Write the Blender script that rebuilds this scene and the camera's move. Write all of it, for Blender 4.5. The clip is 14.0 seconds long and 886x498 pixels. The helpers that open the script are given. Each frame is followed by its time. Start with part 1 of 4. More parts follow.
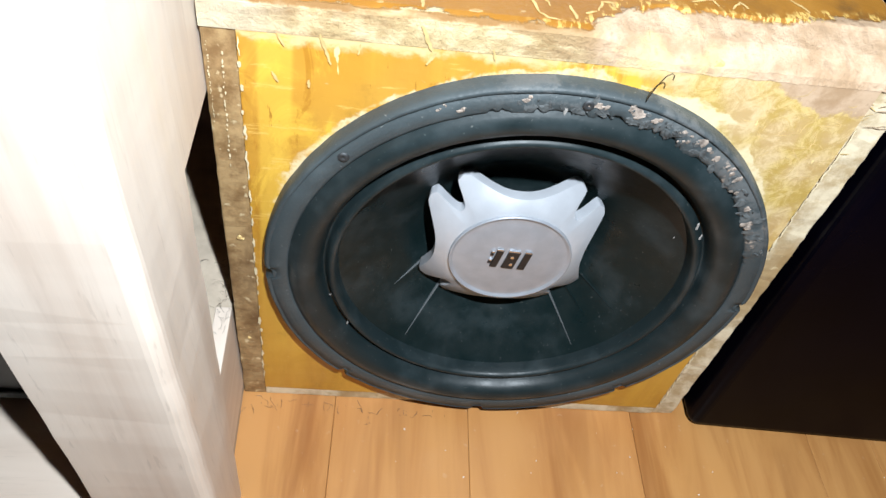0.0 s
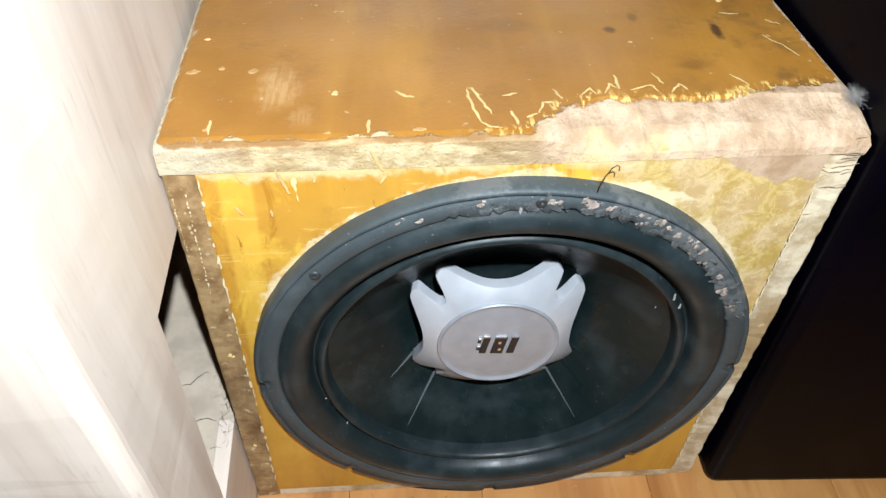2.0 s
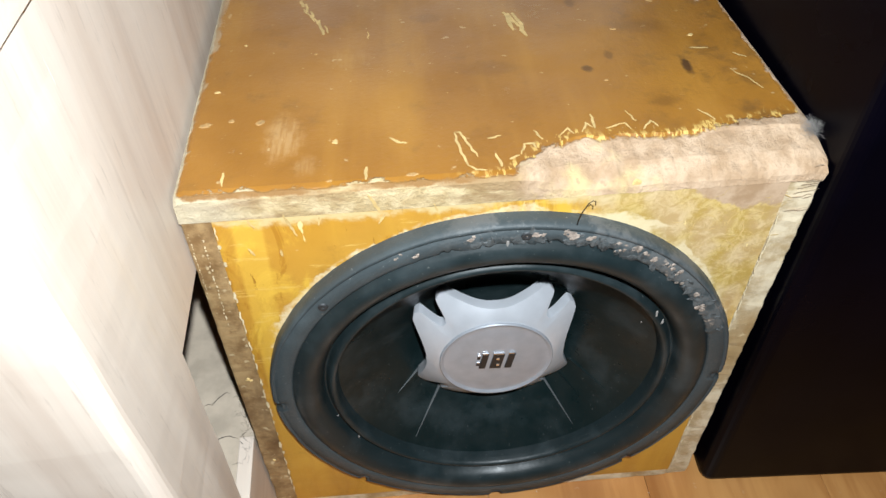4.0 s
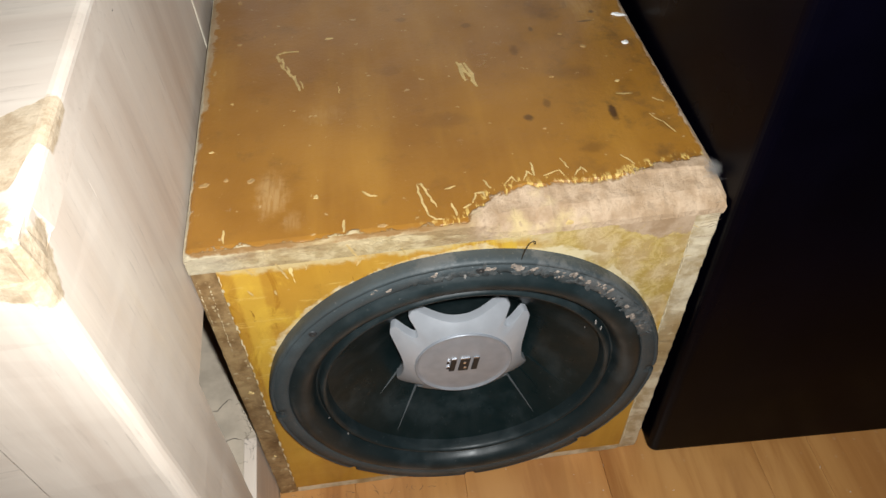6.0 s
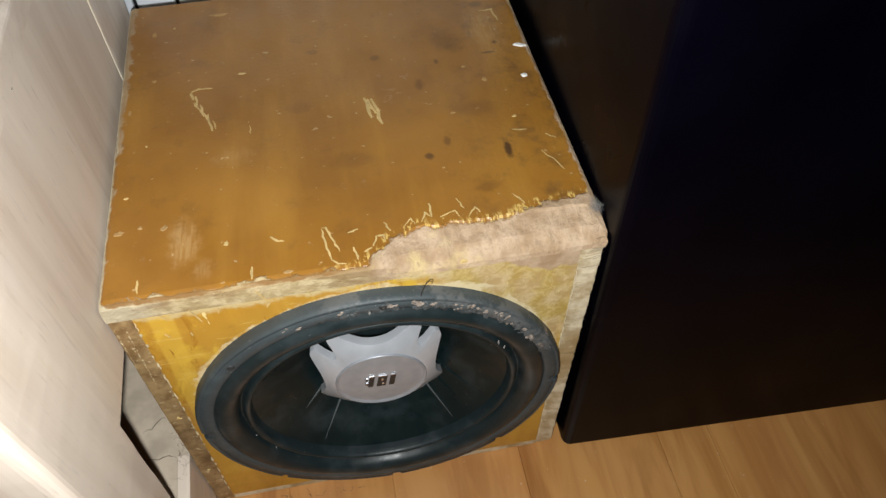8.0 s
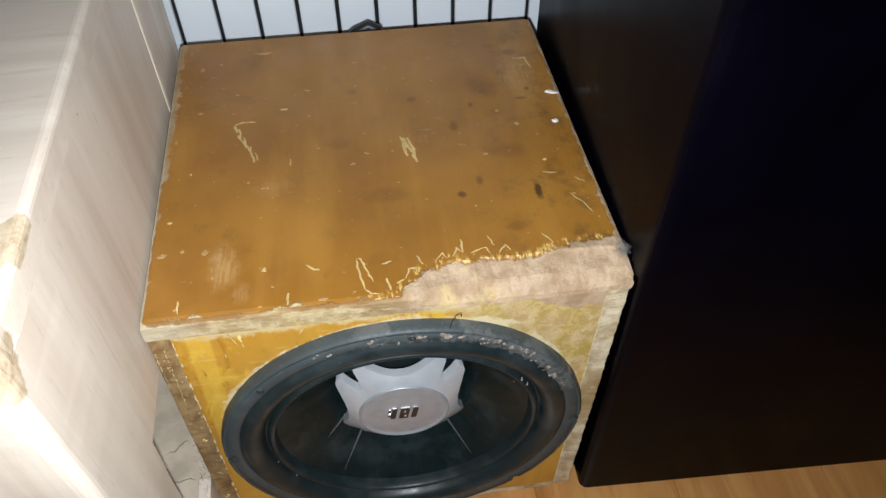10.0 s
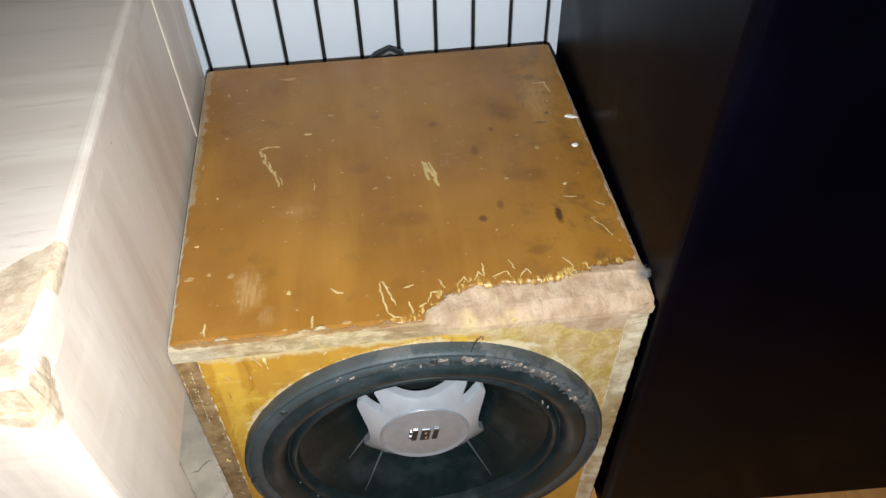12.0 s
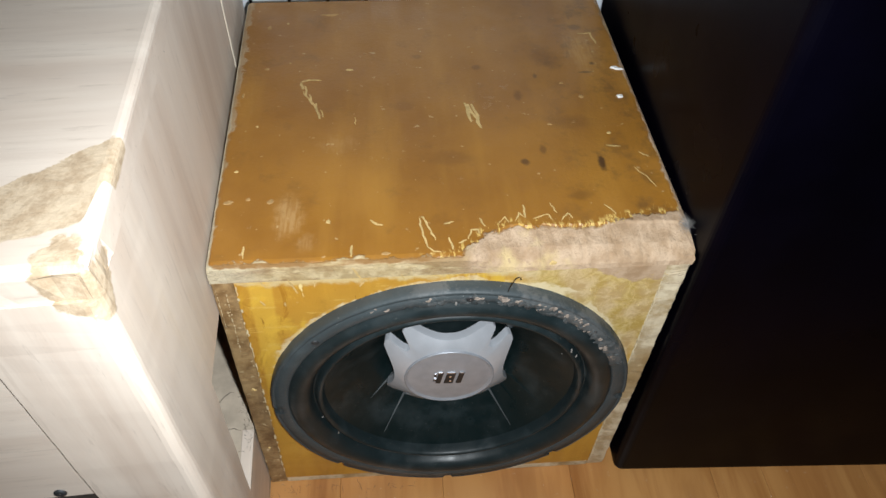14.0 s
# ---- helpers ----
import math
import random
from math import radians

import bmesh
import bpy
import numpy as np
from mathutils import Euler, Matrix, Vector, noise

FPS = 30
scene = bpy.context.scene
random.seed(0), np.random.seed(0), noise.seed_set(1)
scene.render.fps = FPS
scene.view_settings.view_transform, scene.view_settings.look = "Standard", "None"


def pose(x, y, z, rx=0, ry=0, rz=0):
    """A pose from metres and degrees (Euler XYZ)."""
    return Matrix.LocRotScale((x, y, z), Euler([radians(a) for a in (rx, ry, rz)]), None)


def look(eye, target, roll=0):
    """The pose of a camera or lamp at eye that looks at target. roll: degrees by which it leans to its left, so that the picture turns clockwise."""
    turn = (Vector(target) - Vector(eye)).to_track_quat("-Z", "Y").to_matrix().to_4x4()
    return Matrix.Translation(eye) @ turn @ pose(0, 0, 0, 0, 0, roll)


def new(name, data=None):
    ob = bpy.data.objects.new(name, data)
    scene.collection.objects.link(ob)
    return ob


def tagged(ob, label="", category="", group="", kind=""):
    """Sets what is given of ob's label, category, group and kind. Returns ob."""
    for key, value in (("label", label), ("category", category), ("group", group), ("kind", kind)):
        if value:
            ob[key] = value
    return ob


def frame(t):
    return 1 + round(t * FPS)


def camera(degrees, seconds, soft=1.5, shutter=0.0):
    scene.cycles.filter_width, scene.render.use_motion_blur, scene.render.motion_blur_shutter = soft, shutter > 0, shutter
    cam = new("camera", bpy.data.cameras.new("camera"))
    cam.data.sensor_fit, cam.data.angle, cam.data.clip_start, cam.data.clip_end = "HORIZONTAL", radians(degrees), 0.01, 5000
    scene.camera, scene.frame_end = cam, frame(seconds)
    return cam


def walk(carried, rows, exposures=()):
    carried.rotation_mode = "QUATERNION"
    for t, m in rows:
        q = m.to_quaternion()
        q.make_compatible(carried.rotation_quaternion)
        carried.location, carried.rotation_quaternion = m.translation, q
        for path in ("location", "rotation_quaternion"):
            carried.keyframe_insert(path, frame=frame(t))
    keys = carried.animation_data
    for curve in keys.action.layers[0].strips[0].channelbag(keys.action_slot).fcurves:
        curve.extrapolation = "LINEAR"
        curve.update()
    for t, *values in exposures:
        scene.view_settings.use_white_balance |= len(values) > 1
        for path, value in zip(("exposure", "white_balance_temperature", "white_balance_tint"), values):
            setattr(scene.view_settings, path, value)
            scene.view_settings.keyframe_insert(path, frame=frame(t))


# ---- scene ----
cam = camera(63.1, 14.0)
PATH = [
    (0, (0.101, -0.299, 0.532), (0.275, 1.02, -0.962), 9.8),
    (0.5, (0.113, -0.289, 0.533), (0.266, 1.03, -0.962), 6.0),
    (1, (0.127, -0.284, 0.548), (0.251, 1.064, -0.924), 2.3),
    (1.5, (0.128, -0.285, 0.56), (0.222, 1.098, -0.882), -0.1),
    (2, (0.13, -0.283, 0.562), (0.225, 1.13, -0.851), 0.6),
    (4.5, (0.14, -0.301, 0.606), (0.196, 1.106, -0.814), -2.7),
    (5, (0.136, -0.306, 0.61), (0.204, 1.095, -0.816), -1.8),
    (5.5, (0.133, -0.308, 0.649), (0.215, 1.091, -0.777), -3.2),
    (6, (0.149, -0.319, 0.688), (0.258, 1.017, -0.796), -3.3),
    (6.5, (0.159, -0.335, 0.735), (0.293, 0.89, -0.84), -3.5),
    (7, (0.157, -0.315, 0.738), (0.369, 0.921, -0.82), -2.0),
    (7.5, (0.175, -0.316, 0.744), (0.384, 0.938, -0.8), 0.0),
    (8, (0.195, -0.309, 0.75), (0.395, 0.932, -0.805), -1.5),
    (10.5, (0.176, -0.324, 0.76), (0.345, 1.034, -0.699), -0.2),
    (11, (0.173, -0.324, 0.762), (0.341, 1.04, -0.691), -0.0),
    (11.5, (0.173, -0.323, 0.763), (0.318, 1.044, -0.689), -0.6),
    (12, (0.177, -0.323, 0.767), (0.311, 1.055, -0.676), -1.7),
    (12.5, (0.184, -0.316, 0.768), (0.34, 1.068, -0.668), -1.8),
    (13, (0.183, -0.319, 0.77), (0.329, 1.07, -0.662), -2.2),
    (13.5, (0.181, -0.324, 0.763), (0.296, 1.075, -0.661), -2.4),
    (14, (0.149, -0.338, 0.745), (0.263, 0.989, -0.746), 1.4),
]
walk(cam, [(t, look(eye, target, roll)) for t, eye, target, roll in PATH], exposures=[(0.0, 0.9, 6230, 11), (1.5, 0.85, 6230, 11), (2.0, 0.75, 6230, 11), (4.5, 0.55, 6450, 11), (5.0, 0.5, 6450, 11), (5.5, 0.3, 6600, 12), (6.0, 0.1, 6900, 13), (6.5, -0.04, 7150, 14), (8.0, 0.02, 7000, 13), (10.5, 0.12, 6550, 12), (12.5, 0.2, 6550, 12), (13.5, 0.15, 6550, 12), (14.0, 0.05, 6600, 12)])

# ---------- world, light, exposure ----------
world = bpy.data.worlds.new("room_air")
world.use_nodes = True
world.node_tree.nodes["Background"].inputs[0].default_value = (0.55, 0.65, 0.8, 1)
world.node_tree.nodes["Background"].inputs[1].default_value = 0.03
scene.world = world

torch = bpy.data.lights.new("phone_torch", "SPOT")
torch.energy, torch.color, torch.shadow_soft_size = 19.0, (0.88, 0.96, 1.0), 0.006
torch.spot_size, torch.spot_blend = radians(125), 0.85
new("phone_torch", torch).matrix_world = look((0.172, -0.318, 0.705), (0.225, 0.07, 0.25))


# ---------- materials ----------
class Nodes:
    """Short hand for a node material with one Principled shader."""

    def __init__(self, name, rough=0.5, metal=0.0, spec=0.5):
        self.m = bpy.data.materials.new(name)
        self.m.use_nodes = True
        self.t = self.m.node_tree
        self.b = self.t.nodes["Principled BSDF"]
        self.set("Roughness", rough), self.set("Metallic", metal), self.set("Specular IOR Level", spec)
        self.co = self.t.nodes.new("ShaderNodeTexCoord").outputs["Object"]
        s = self.t.nodes.new("ShaderNodeSeparateXYZ")
        self.t.links.new(self.co, s.inputs[0])
        self.x, self.y, self.z = s.outputs

    def put(self, socket, v):
        if isinstance(v, bpy.types.NodeSocket):
            self.t.links.new(v, socket)
        elif isinstance(v, tuple) and len(v) == 3 and socket.type == "RGBA":
            socket.default_value = (*v, 1)
        else:
            socket.default_value = v

    def set(self, name, v):
        self.put(self.b.inputs[name], v)

    def math(self, op, a, b=0.0, clamp=False):
        n = self.t.nodes.new("ShaderNodeMath")
        n.operation, n.use_clamp = op, clamp
        self.put(n.inputs[0], a), self.put(n.inputs[1], b)
        return n.outputs[0]

    def add(self, a, b):
        return self.math("ADD", a, b)

    def mul(self, a, b):
        return self.math("MULTIPLY", a, b)

    def step(self, v, lo, hi, a=0.0, b=1.0):
        n = self.t.nodes.new("ShaderNodeMapRange")
        n.interpolation_type = "SMOOTHSTEP"
        for i, q in enumerate((v, lo, hi, a, b)):
            self.put(n.inputs[i], q)
        return n.outputs[0]

    def scaled(self, sx, sy, sz):
        n = self.t.nodes.new("ShaderNodeMapping")
        self.t.links.new(self.co, n.inputs[0])
        n.inputs["Scale"].default_value = (sx, sy, sz)
        return n.outputs[0]

    def noise(self, scale, detail=4.0, rough=0.55, vec=None, distort=0.0):
        n = self.t.nodes.new("ShaderNodeTexNoise")
        self.put(n.inputs["Vector"], vec or self.co)
        for k, v in (("Scale", scale), ("Detail", detail), ("Roughness", rough), ("Distortion", distort)):
            n.inputs[k].default_value = v
        return n.outputs["Fac"]

    def mix(self, f, a, b):
        n = self.t.nodes.new("ShaderNodeMix")
        n.data_type = "RGBA"
        self.put(n.inputs[0], f), self.put(n.inputs[6], a), self.put(n.inputs[7], b)
        return n.outputs[2]

    def random(self):
        return self.t.nodes.new("ShaderNodeObjectInfo").outputs["Random"]

    def bump(self, h, strength=0.3, distance=0.001):
        n = self.t.nodes.new("ShaderNodeBump")
        n.inputs["Strength"].default_value, n.inputs["Distance"].default_value = strength, distance
        self.put(n.inputs["Height"], h)
        self.set("Normal", n.outputs[0])


def varnish(name, a, b, rough=0.3):
    """Amber varnish on board: cloudy tint, small dirt specks and fine dust."""
    n = Nodes(name, rough)
    c = n.mix(n.step(n.noise(9, 5), 0.3, 0.7), a, b)
    streak = n.noise(6, 4, vec=n.scaled(6, 1, 0.7))
    c = n.mix(n.mul(n.step(streak, 0.45, 0.75), 0.35), c, (b[0] * 1.35, b[1] * 1.5, b[2] * 1.6))
    c = n.mix(n.mul(n.step(n.noise(30, 6, 0.7), 0.54, 0.72), 0.3), c, (0.12, 0.06, 0.018))
    c = n.mix(n.mul(n.step(n.noise(150, 3), 0.68, 0.75), 0.5), c, (0.6, 0.46, 0.25))
    return n, c


def finish(n, c, rough_lo=0.25, rough_hi=0.5, bump=0.15):
    n.set("Base Color", c)
    n.set("Roughness", n.step(n.noise(22, 4), 0.35, 0.7, rough_lo, rough_hi))
    n.bump(n.noise(260, 4), bump, 0.0006)
    return n.m


def fibre(n):
    """Bare fibreboard under the varnish: pinkish tan with flaky relief."""
    c = n.mix(n.step(n.noise(60, 6, 0.65), 0.35, 0.65), (0.355, 0.232, 0.135), (0.505, 0.362, 0.243))
    c = n.mix(n.mul(n.step(n.noise(25, 5), 0.55, 0.68), 0.7), c, (0.56, 0.42, 0.2))
    return n.mix(n.mul(n.step(n.noise(120, 4), 0.62, 0.7), 0.6), c, (0.3, 0.2, 0.12))


def make_top_paint():
    n, c = varnish("worn_amber_varnish_top", (0.25, 0.105, 0.015), (0.34, 0.153, 0.024))
    ragged = n.add(n.mul(n.add(n.noise(70, 6, 0.7), -0.5), 0.03), n.mul(n.add(n.noise(14, 4), -0.5), 0.018))
    yy = n.add(n.y, ragged)
    reach = n.step(n.x, 0.185, 0.225, 0.0015, 0.027)
    reach = n.add(reach, n.step(n.x, 0.29, 0.34, 0.0, 0.007))
    worn = n.step(n.add(yy, n.mul(reach, -1.0)), -0.0012, 0.0012, 1.0, 0.0)
    ends = n.step(n.add(n.x, n.mul(ragged, 0.45)), 0.3615, 0.3635)
    ends = n.math("MAXIMUM", ends, n.step(n.add(n.x, n.mul(ragged, 0.9)), 0.0105, 0.0075, 0.0, 0.45))
    low = n.step(n.add(n.z, n.mul(ragged, 0.15)), 0.3542, 0.3533)
    worn = n.math("MAXIMUM", n.math("MAXIMUM", worn, ends), low)
    rim = n.step(n.add(yy, n.mul(reach, -1.0)), 0.002, 0.012, 1.0, 0.0)
    rim = n.mul(n.mul(rim, n.step(n.noise(230, 3, vec=n.scaled(1.6, 0.6, 1)), 0.52, 0.6)), n.step(n.x, 0.15, 0.2))
    dirt = n.mul(n.step(n.x, 0.24, 0.33), n.step(n.noise(40, 6, 0.7), 0.48, 0.7))
    c = n.mix(n.mul(dirt, 0.5), c, (0.075, 0.042, 0.02))
    wob = n.mul(n.add(n.noise(120, 5, 0.65), -0.5), 1.6)
    for px, py, rx, ry, amount in ((0.258, 0.189, 0.005, 0.008, 0.45), (0.335, 0.237, 0.003, 0.003, 0.8), (0.315, 0.097, 0.0035, 0.011, 0.95), (0.252, 0.1, 0.004, 0.004, 0.75), (0.269, 0.115, 0.003, 0.006, 0.5), (0.278, 0.219, 0.002, 0.004, 0.6),
                                   (0.326, 0.223, 0.007, 0.0016, 0.7), (0.17, 0.255, 0.006, 0.004, 0.3), (0.225, 0.235, 0.005, 0.004, 0.4), (0.19, 0.108, 0.022, 0.009, 0.2), (0.33, 0.3, 0.008, 0.006, 0.5), (0.3, 0.15, 0.02, 0.01, 0.18), (0.29, 0.25, 0.012, 0.02, 0.2), (0.155, 0.18, 0.012, 0.008, 0.2), (0.29, 0.06, 0.01, 0.006, 0.35)):
        ex, ey = n.mul(n.add(n.x, -px), 1 / rx), n.mul(n.add(n.y, -py), 1 / ry)
        far = n.add(n.math("SQRT", n.add(n.mul(ex, ex), n.mul(ey, ey))), wob)
        c = n.mix(n.step(far, 1.25, 0.45, 0.0, amount), c, (0.07, 0.032, 0.012))
    for px, py, rx, ry, amount in ((0.065, 0.048, 0.012, 0.024, 0.36), (0.079, 0.02, 0.008, 0.01, 0.22), (0.1, 0.13, 0.02, 0.012, 0.12), (0.33, 0.26, 0.02, 0.04, 0.2)):
        ex, ey = n.mul(n.add(n.x, -px), 1 / rx), n.mul(n.add(n.y, -py), 1 / ry)
        far = n.add(n.math("SQRT", n.add(n.mul(ex, ex), n.mul(ey, ey))), wob)
        rub = n.mul(n.step(far, 1.2, 0.3, 0.0, amount), n.step(n.noise(150, 3, vec=n.scaled(3, 0.35, 1)), 0.35, 0.6, 0.35, 1.0))
        c = n.mix(rub, c, (0.62, 0.42, 0.2))
    c = n.mix(n.mul(rim, 0.8), c, (0.72, 0.5, 0.16))
    cream = n.mix(n.step(n.noise(90, 5), 0.4, 0.62), (0.42, 0.31, 0.155), (0.56, 0.44, 0.255))
    cream = n.mix(n.mul(n.step(n.noise(38, 6, 0.7, n.scaled(0.35, 1, 1.6)), 0.47, 0.6), 0.75), cream, (0.25, 0.145, 0.06))
    cream = n.mix(n.step(n.add(n.x, ragged), 0.06, 0.02, 0.0, 0.6), cream, (0.5, 0.45, 0.34))
    line = n.step(n.math("ABSOLUTE", n.add(n.add(n.y, n.mul(n.z, -1.0)), n.add(0.3515, n.mul(ragged, 0.08)))), 0.0007, 0.0002)
    cream = n.mix(n.mul(line, n.step(n.noise(60, 4, vec=n.scaled(0.3, 1, 1)), 0.4, 0.55)), cream, (0.24, 0.125, 0.04))
    bare = n.mix(n.step(n.add(n.x, n.mul(ragged, 0.6)), 0.185, 0.205), cream, fibre(n))
    c = n.mix(worn, c, bare)
    n.set("Base Color", c)
    n.set("Roughness", n.mix(worn, n.step(n.noise(22, 4), 0.35, 0.7, 0.28, 0.5), (0.85, 0.85, 0.85)))
    n.bump(n.add(n.mul(n.noise(140, 6, 0.7), worn), n.mul(n.noise(320, 3), 0.12)), 0.75, 0.0026)
    return n.m


def make_front_paint():
    """Amber varnish brushed on in upright strokes, worn through to yellow and to bare board above the driver."""
    n, c = varnish("stained_yellow_varnish_front", (0.42, 0.20, 0.022), (0.52, 0.27, 0.036))
    high = n.step(n.z, 0.12, 0.25)
    stroke = n.noise(6, 6, 0.68, n.scaled(3.6, 1, 1.1), 1.1)
    c = n.mix(n.mul(n.step(stroke, 0.47, 0.60), n.add(n.mul(high, 0.6), 0.15)), c, (0.70, 0.44, 0.055))
    c = n.mix(n.mul(n.step(n.noise(9, 6, 0.68, n.scaled(2.6, 1, 1.5), 0.9), 0.52, 0.58), n.add(n.mul(high, 0.4), 0.12)), c, (0.33, 0.135, 0.010))
    band = n.mul(n.step(n.math("ABSOLUTE", n.add(n.add(n.x, n.mul(n.z, -0.06)), -0.0245)), 0.010, 0.007), n.step(n.noise(16, 5, vec=n.scaled(1, 1, 0.4)), 0.36, 0.5))
    c = n.mix(n.mul(band, n.step(n.z, 0.1, 0.22, 0.1, 0.5)), c, (0.72, 0.45, 0.06))
    c = n.mix(n.mul(n.step(n.noise(34, 6, 0.72, n.scaled(0.5, 1, 3.5)), 0.57, 0.64), n.mul(high, 0.6)), c, (0.68, 0.45, 0.12))
    c = n.mix(n.mul(n.step(n.noise(60, 5, 0.7, n.scaled(2.4, 1, 0.5)), 0.62, 0.67), n.mul(high, 0.7)), c, (0.26, 0.1, 0.008))
    r = n.add(n.mul(n.add(n.noise(55, 6, 0.65), -0.5), 0.03), n.mul(n.add(n.noise(17, 3), -0.5), 0.02))
    # cream rub under the lip
    rub = n.mul(n.step(n.add(n.z, n.mul(r, 0.8)), 0.331, 0.337), n.step(n.noise(38, 6, 0.7, n.scaled(0.5, 1, 1.5)), 0.36, 0.52, 0.15, 0.9))
    c = n.mix(rub, c, (0.60, 0.47, 0.24))
    # yellow-green scar over the upper right
    scar = n.mul(n.step(n.add(n.x, n.mul(r, 1.6)), 0.215, 0.265), n.step(n.add(n.z, n.mul(r, 1.4)), 0.20, 0.25))
    hatch = n.step(n.noise(95, 6, 0.78, distort=0.6), 0.42, 0.6)
    tone = n.mix(n.step(n.noise(24, 5, 0.6), 0.4, 0.6), n.mix(hatch, (0.42, 0.29, 0.075), (0.60, 0.455, 0.185)), n.mix(hatch, (0.47, 0.33, 0.16), (0.62, 0.48, 0.28)))
    c = n.mix(n.mul(scar, 0.9), c, tone)
    # bare fibreboard below the broken edge, deeper towards the right
    fall = n.step(n.x, 0.265, 0.335, 0.3435, 0.322)
    bare = n.step(n.add(n.add(n.z, n.mul(fall, -1.0)), n.mul(r, 0.9)), -0.001, 0.002)
    bare = n.mul(bare, n.step(n.add(n.x, r), 0.19, 0.215))
    c = n.mix(bare, c, fibre(n))
    # pale glue that squeezed out round the driver
    dx, dz = n.add(n.x, -0.188), n.add(n.z, -0.171)
    rad = n.math("SQRT", n.add(n.mul(dx, dx), n.mul(dz, dz)))
    halo = n.add(0.1595, n.add(n.step(n.add(n.x, n.mul(r, 0.5)), 0.23, 0.265, 0.0, 0.008), n.step(n.x, 0.31, 0.285, -0.007, 0.0)))
    glue = n.mul(n.step(n.add(rad, n.mul(r, 0.6)), n.add(halo, 0.002), halo), n.mul(n.step(n.add(n.z, r), 0.2, 0.23), n.step(n.noise(34, 5, 0.65), 0.42, 0.56)))
    c = n.mix(n.mul(glue, 0.75), c, (0.74, 0.62, 0.40))
    chips = n.mul(n.step(n.noise(75, 4, vec=n.scaled(1.5, 1, 0.5)), 0.66, 0.69), n.step(n.z, 0.24, 0.3))
    c = n.mix(chips, c, (0.76, 0.6, 0.27))
    return finish(n, c, 0.32, 0.6, 0.35)


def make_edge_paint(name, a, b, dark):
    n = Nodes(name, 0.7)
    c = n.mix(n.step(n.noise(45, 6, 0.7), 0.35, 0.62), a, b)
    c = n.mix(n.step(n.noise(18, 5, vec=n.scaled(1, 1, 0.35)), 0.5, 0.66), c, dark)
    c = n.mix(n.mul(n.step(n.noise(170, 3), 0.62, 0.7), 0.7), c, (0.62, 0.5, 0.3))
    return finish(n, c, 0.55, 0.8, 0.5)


def make_rubber(name, base, rough, dusty, spec=0.35, residue=False):
    n = Nodes(name, rough, 0.0, spec)
    c = n.mix(n.mul(n.step(n.noise(26, 5, 0.6), 0.45, 0.75), dusty), base, (0.080, 0.100, 0.108))
    c = n.mix(n.mul(n.step(n.noise(500, 2), 0.7, 0.76), dusty), c, (0.3, 0.3, 0.28))
    grit = 0.0
    if residue:
        zone = n.mul(n.step(n.add(n.z, n.mul(n.x, 0.55)), 0.105, 0.14), n.step(n.x, -0.06, -0.01))
        grit = n.mul(zone, n.step(n.noise(48, 6, 0.72), 0.46, 0.6))
        c = n.mix(n.mul(grit, 0.6), c, (0.13, 0.132, 0.13))
        c = n.mix(n.mul(zone, n.step(n.noise(60, 6, 0.75), 0.6, 0.68)), c, (0.33, 0.27, 0.225))
    n.set("Base Color", c)
    n.set("Roughness", n.step(n.noise(40, 4), 0.3, 0.7, rough - 0.08, rough + 0.14))
    n.bump(n.add(n.noise(420, 3), n.mul(grit, n.noise(150, 5, 0.7))) if residue else n.noise(420, 3), 0.45 if residue else 0.12, 0.0007)
    return n.m


def make_ash(name, along):
    """Pale washed oak laminate; along is the axis that the grain follows."""
    n = Nodes(name, 0.42)
    k = {"x": (0.45, 6, 6), "y": (6, 0.45, 6), "z": (6, 6, 0.45)}[along]
    v = n.scaled(*k)
    c = n.mix(n.step(n.noise(3.2, 6, 0.6, v, 0.8), 0.3, 0.7), (0.62, 0.505, 0.415), (0.76, 0.655, 0.555))
    c = n.mix(n.mul(n.step(n.noise(26, 5, 0.65, v), 0.56, 0.7), 0.26), c, (0.43, 0.34, 0.27))
    c = n.mix(n.mul(n.step(n.noise(7, 4), 0.45, 0.75), 0.35), c, (0.70, 0.63, 0.56))
    fine = n.scaled(*[q * (5 if q > 1 else 7) for q in k])
    c = n.mix(n.mul(n.step(n.noise(9, 4, 0.6, fine), 0.62, 0.7), 0.28), c, (0.38, 0.31, 0.255))
    return n, c, v


def make_ash_plain(name, along):
    n, c, v = make_ash(name, along)
    n.set("Base Color", c)
    n.set("Roughness", n.step(n.noise(12, 4, vec=v), 0.3, 0.7, 0.38, 0.6))
    n.bump(n.noise(14, 5, vec=v), 0.3, 0.0006)
    return n.m


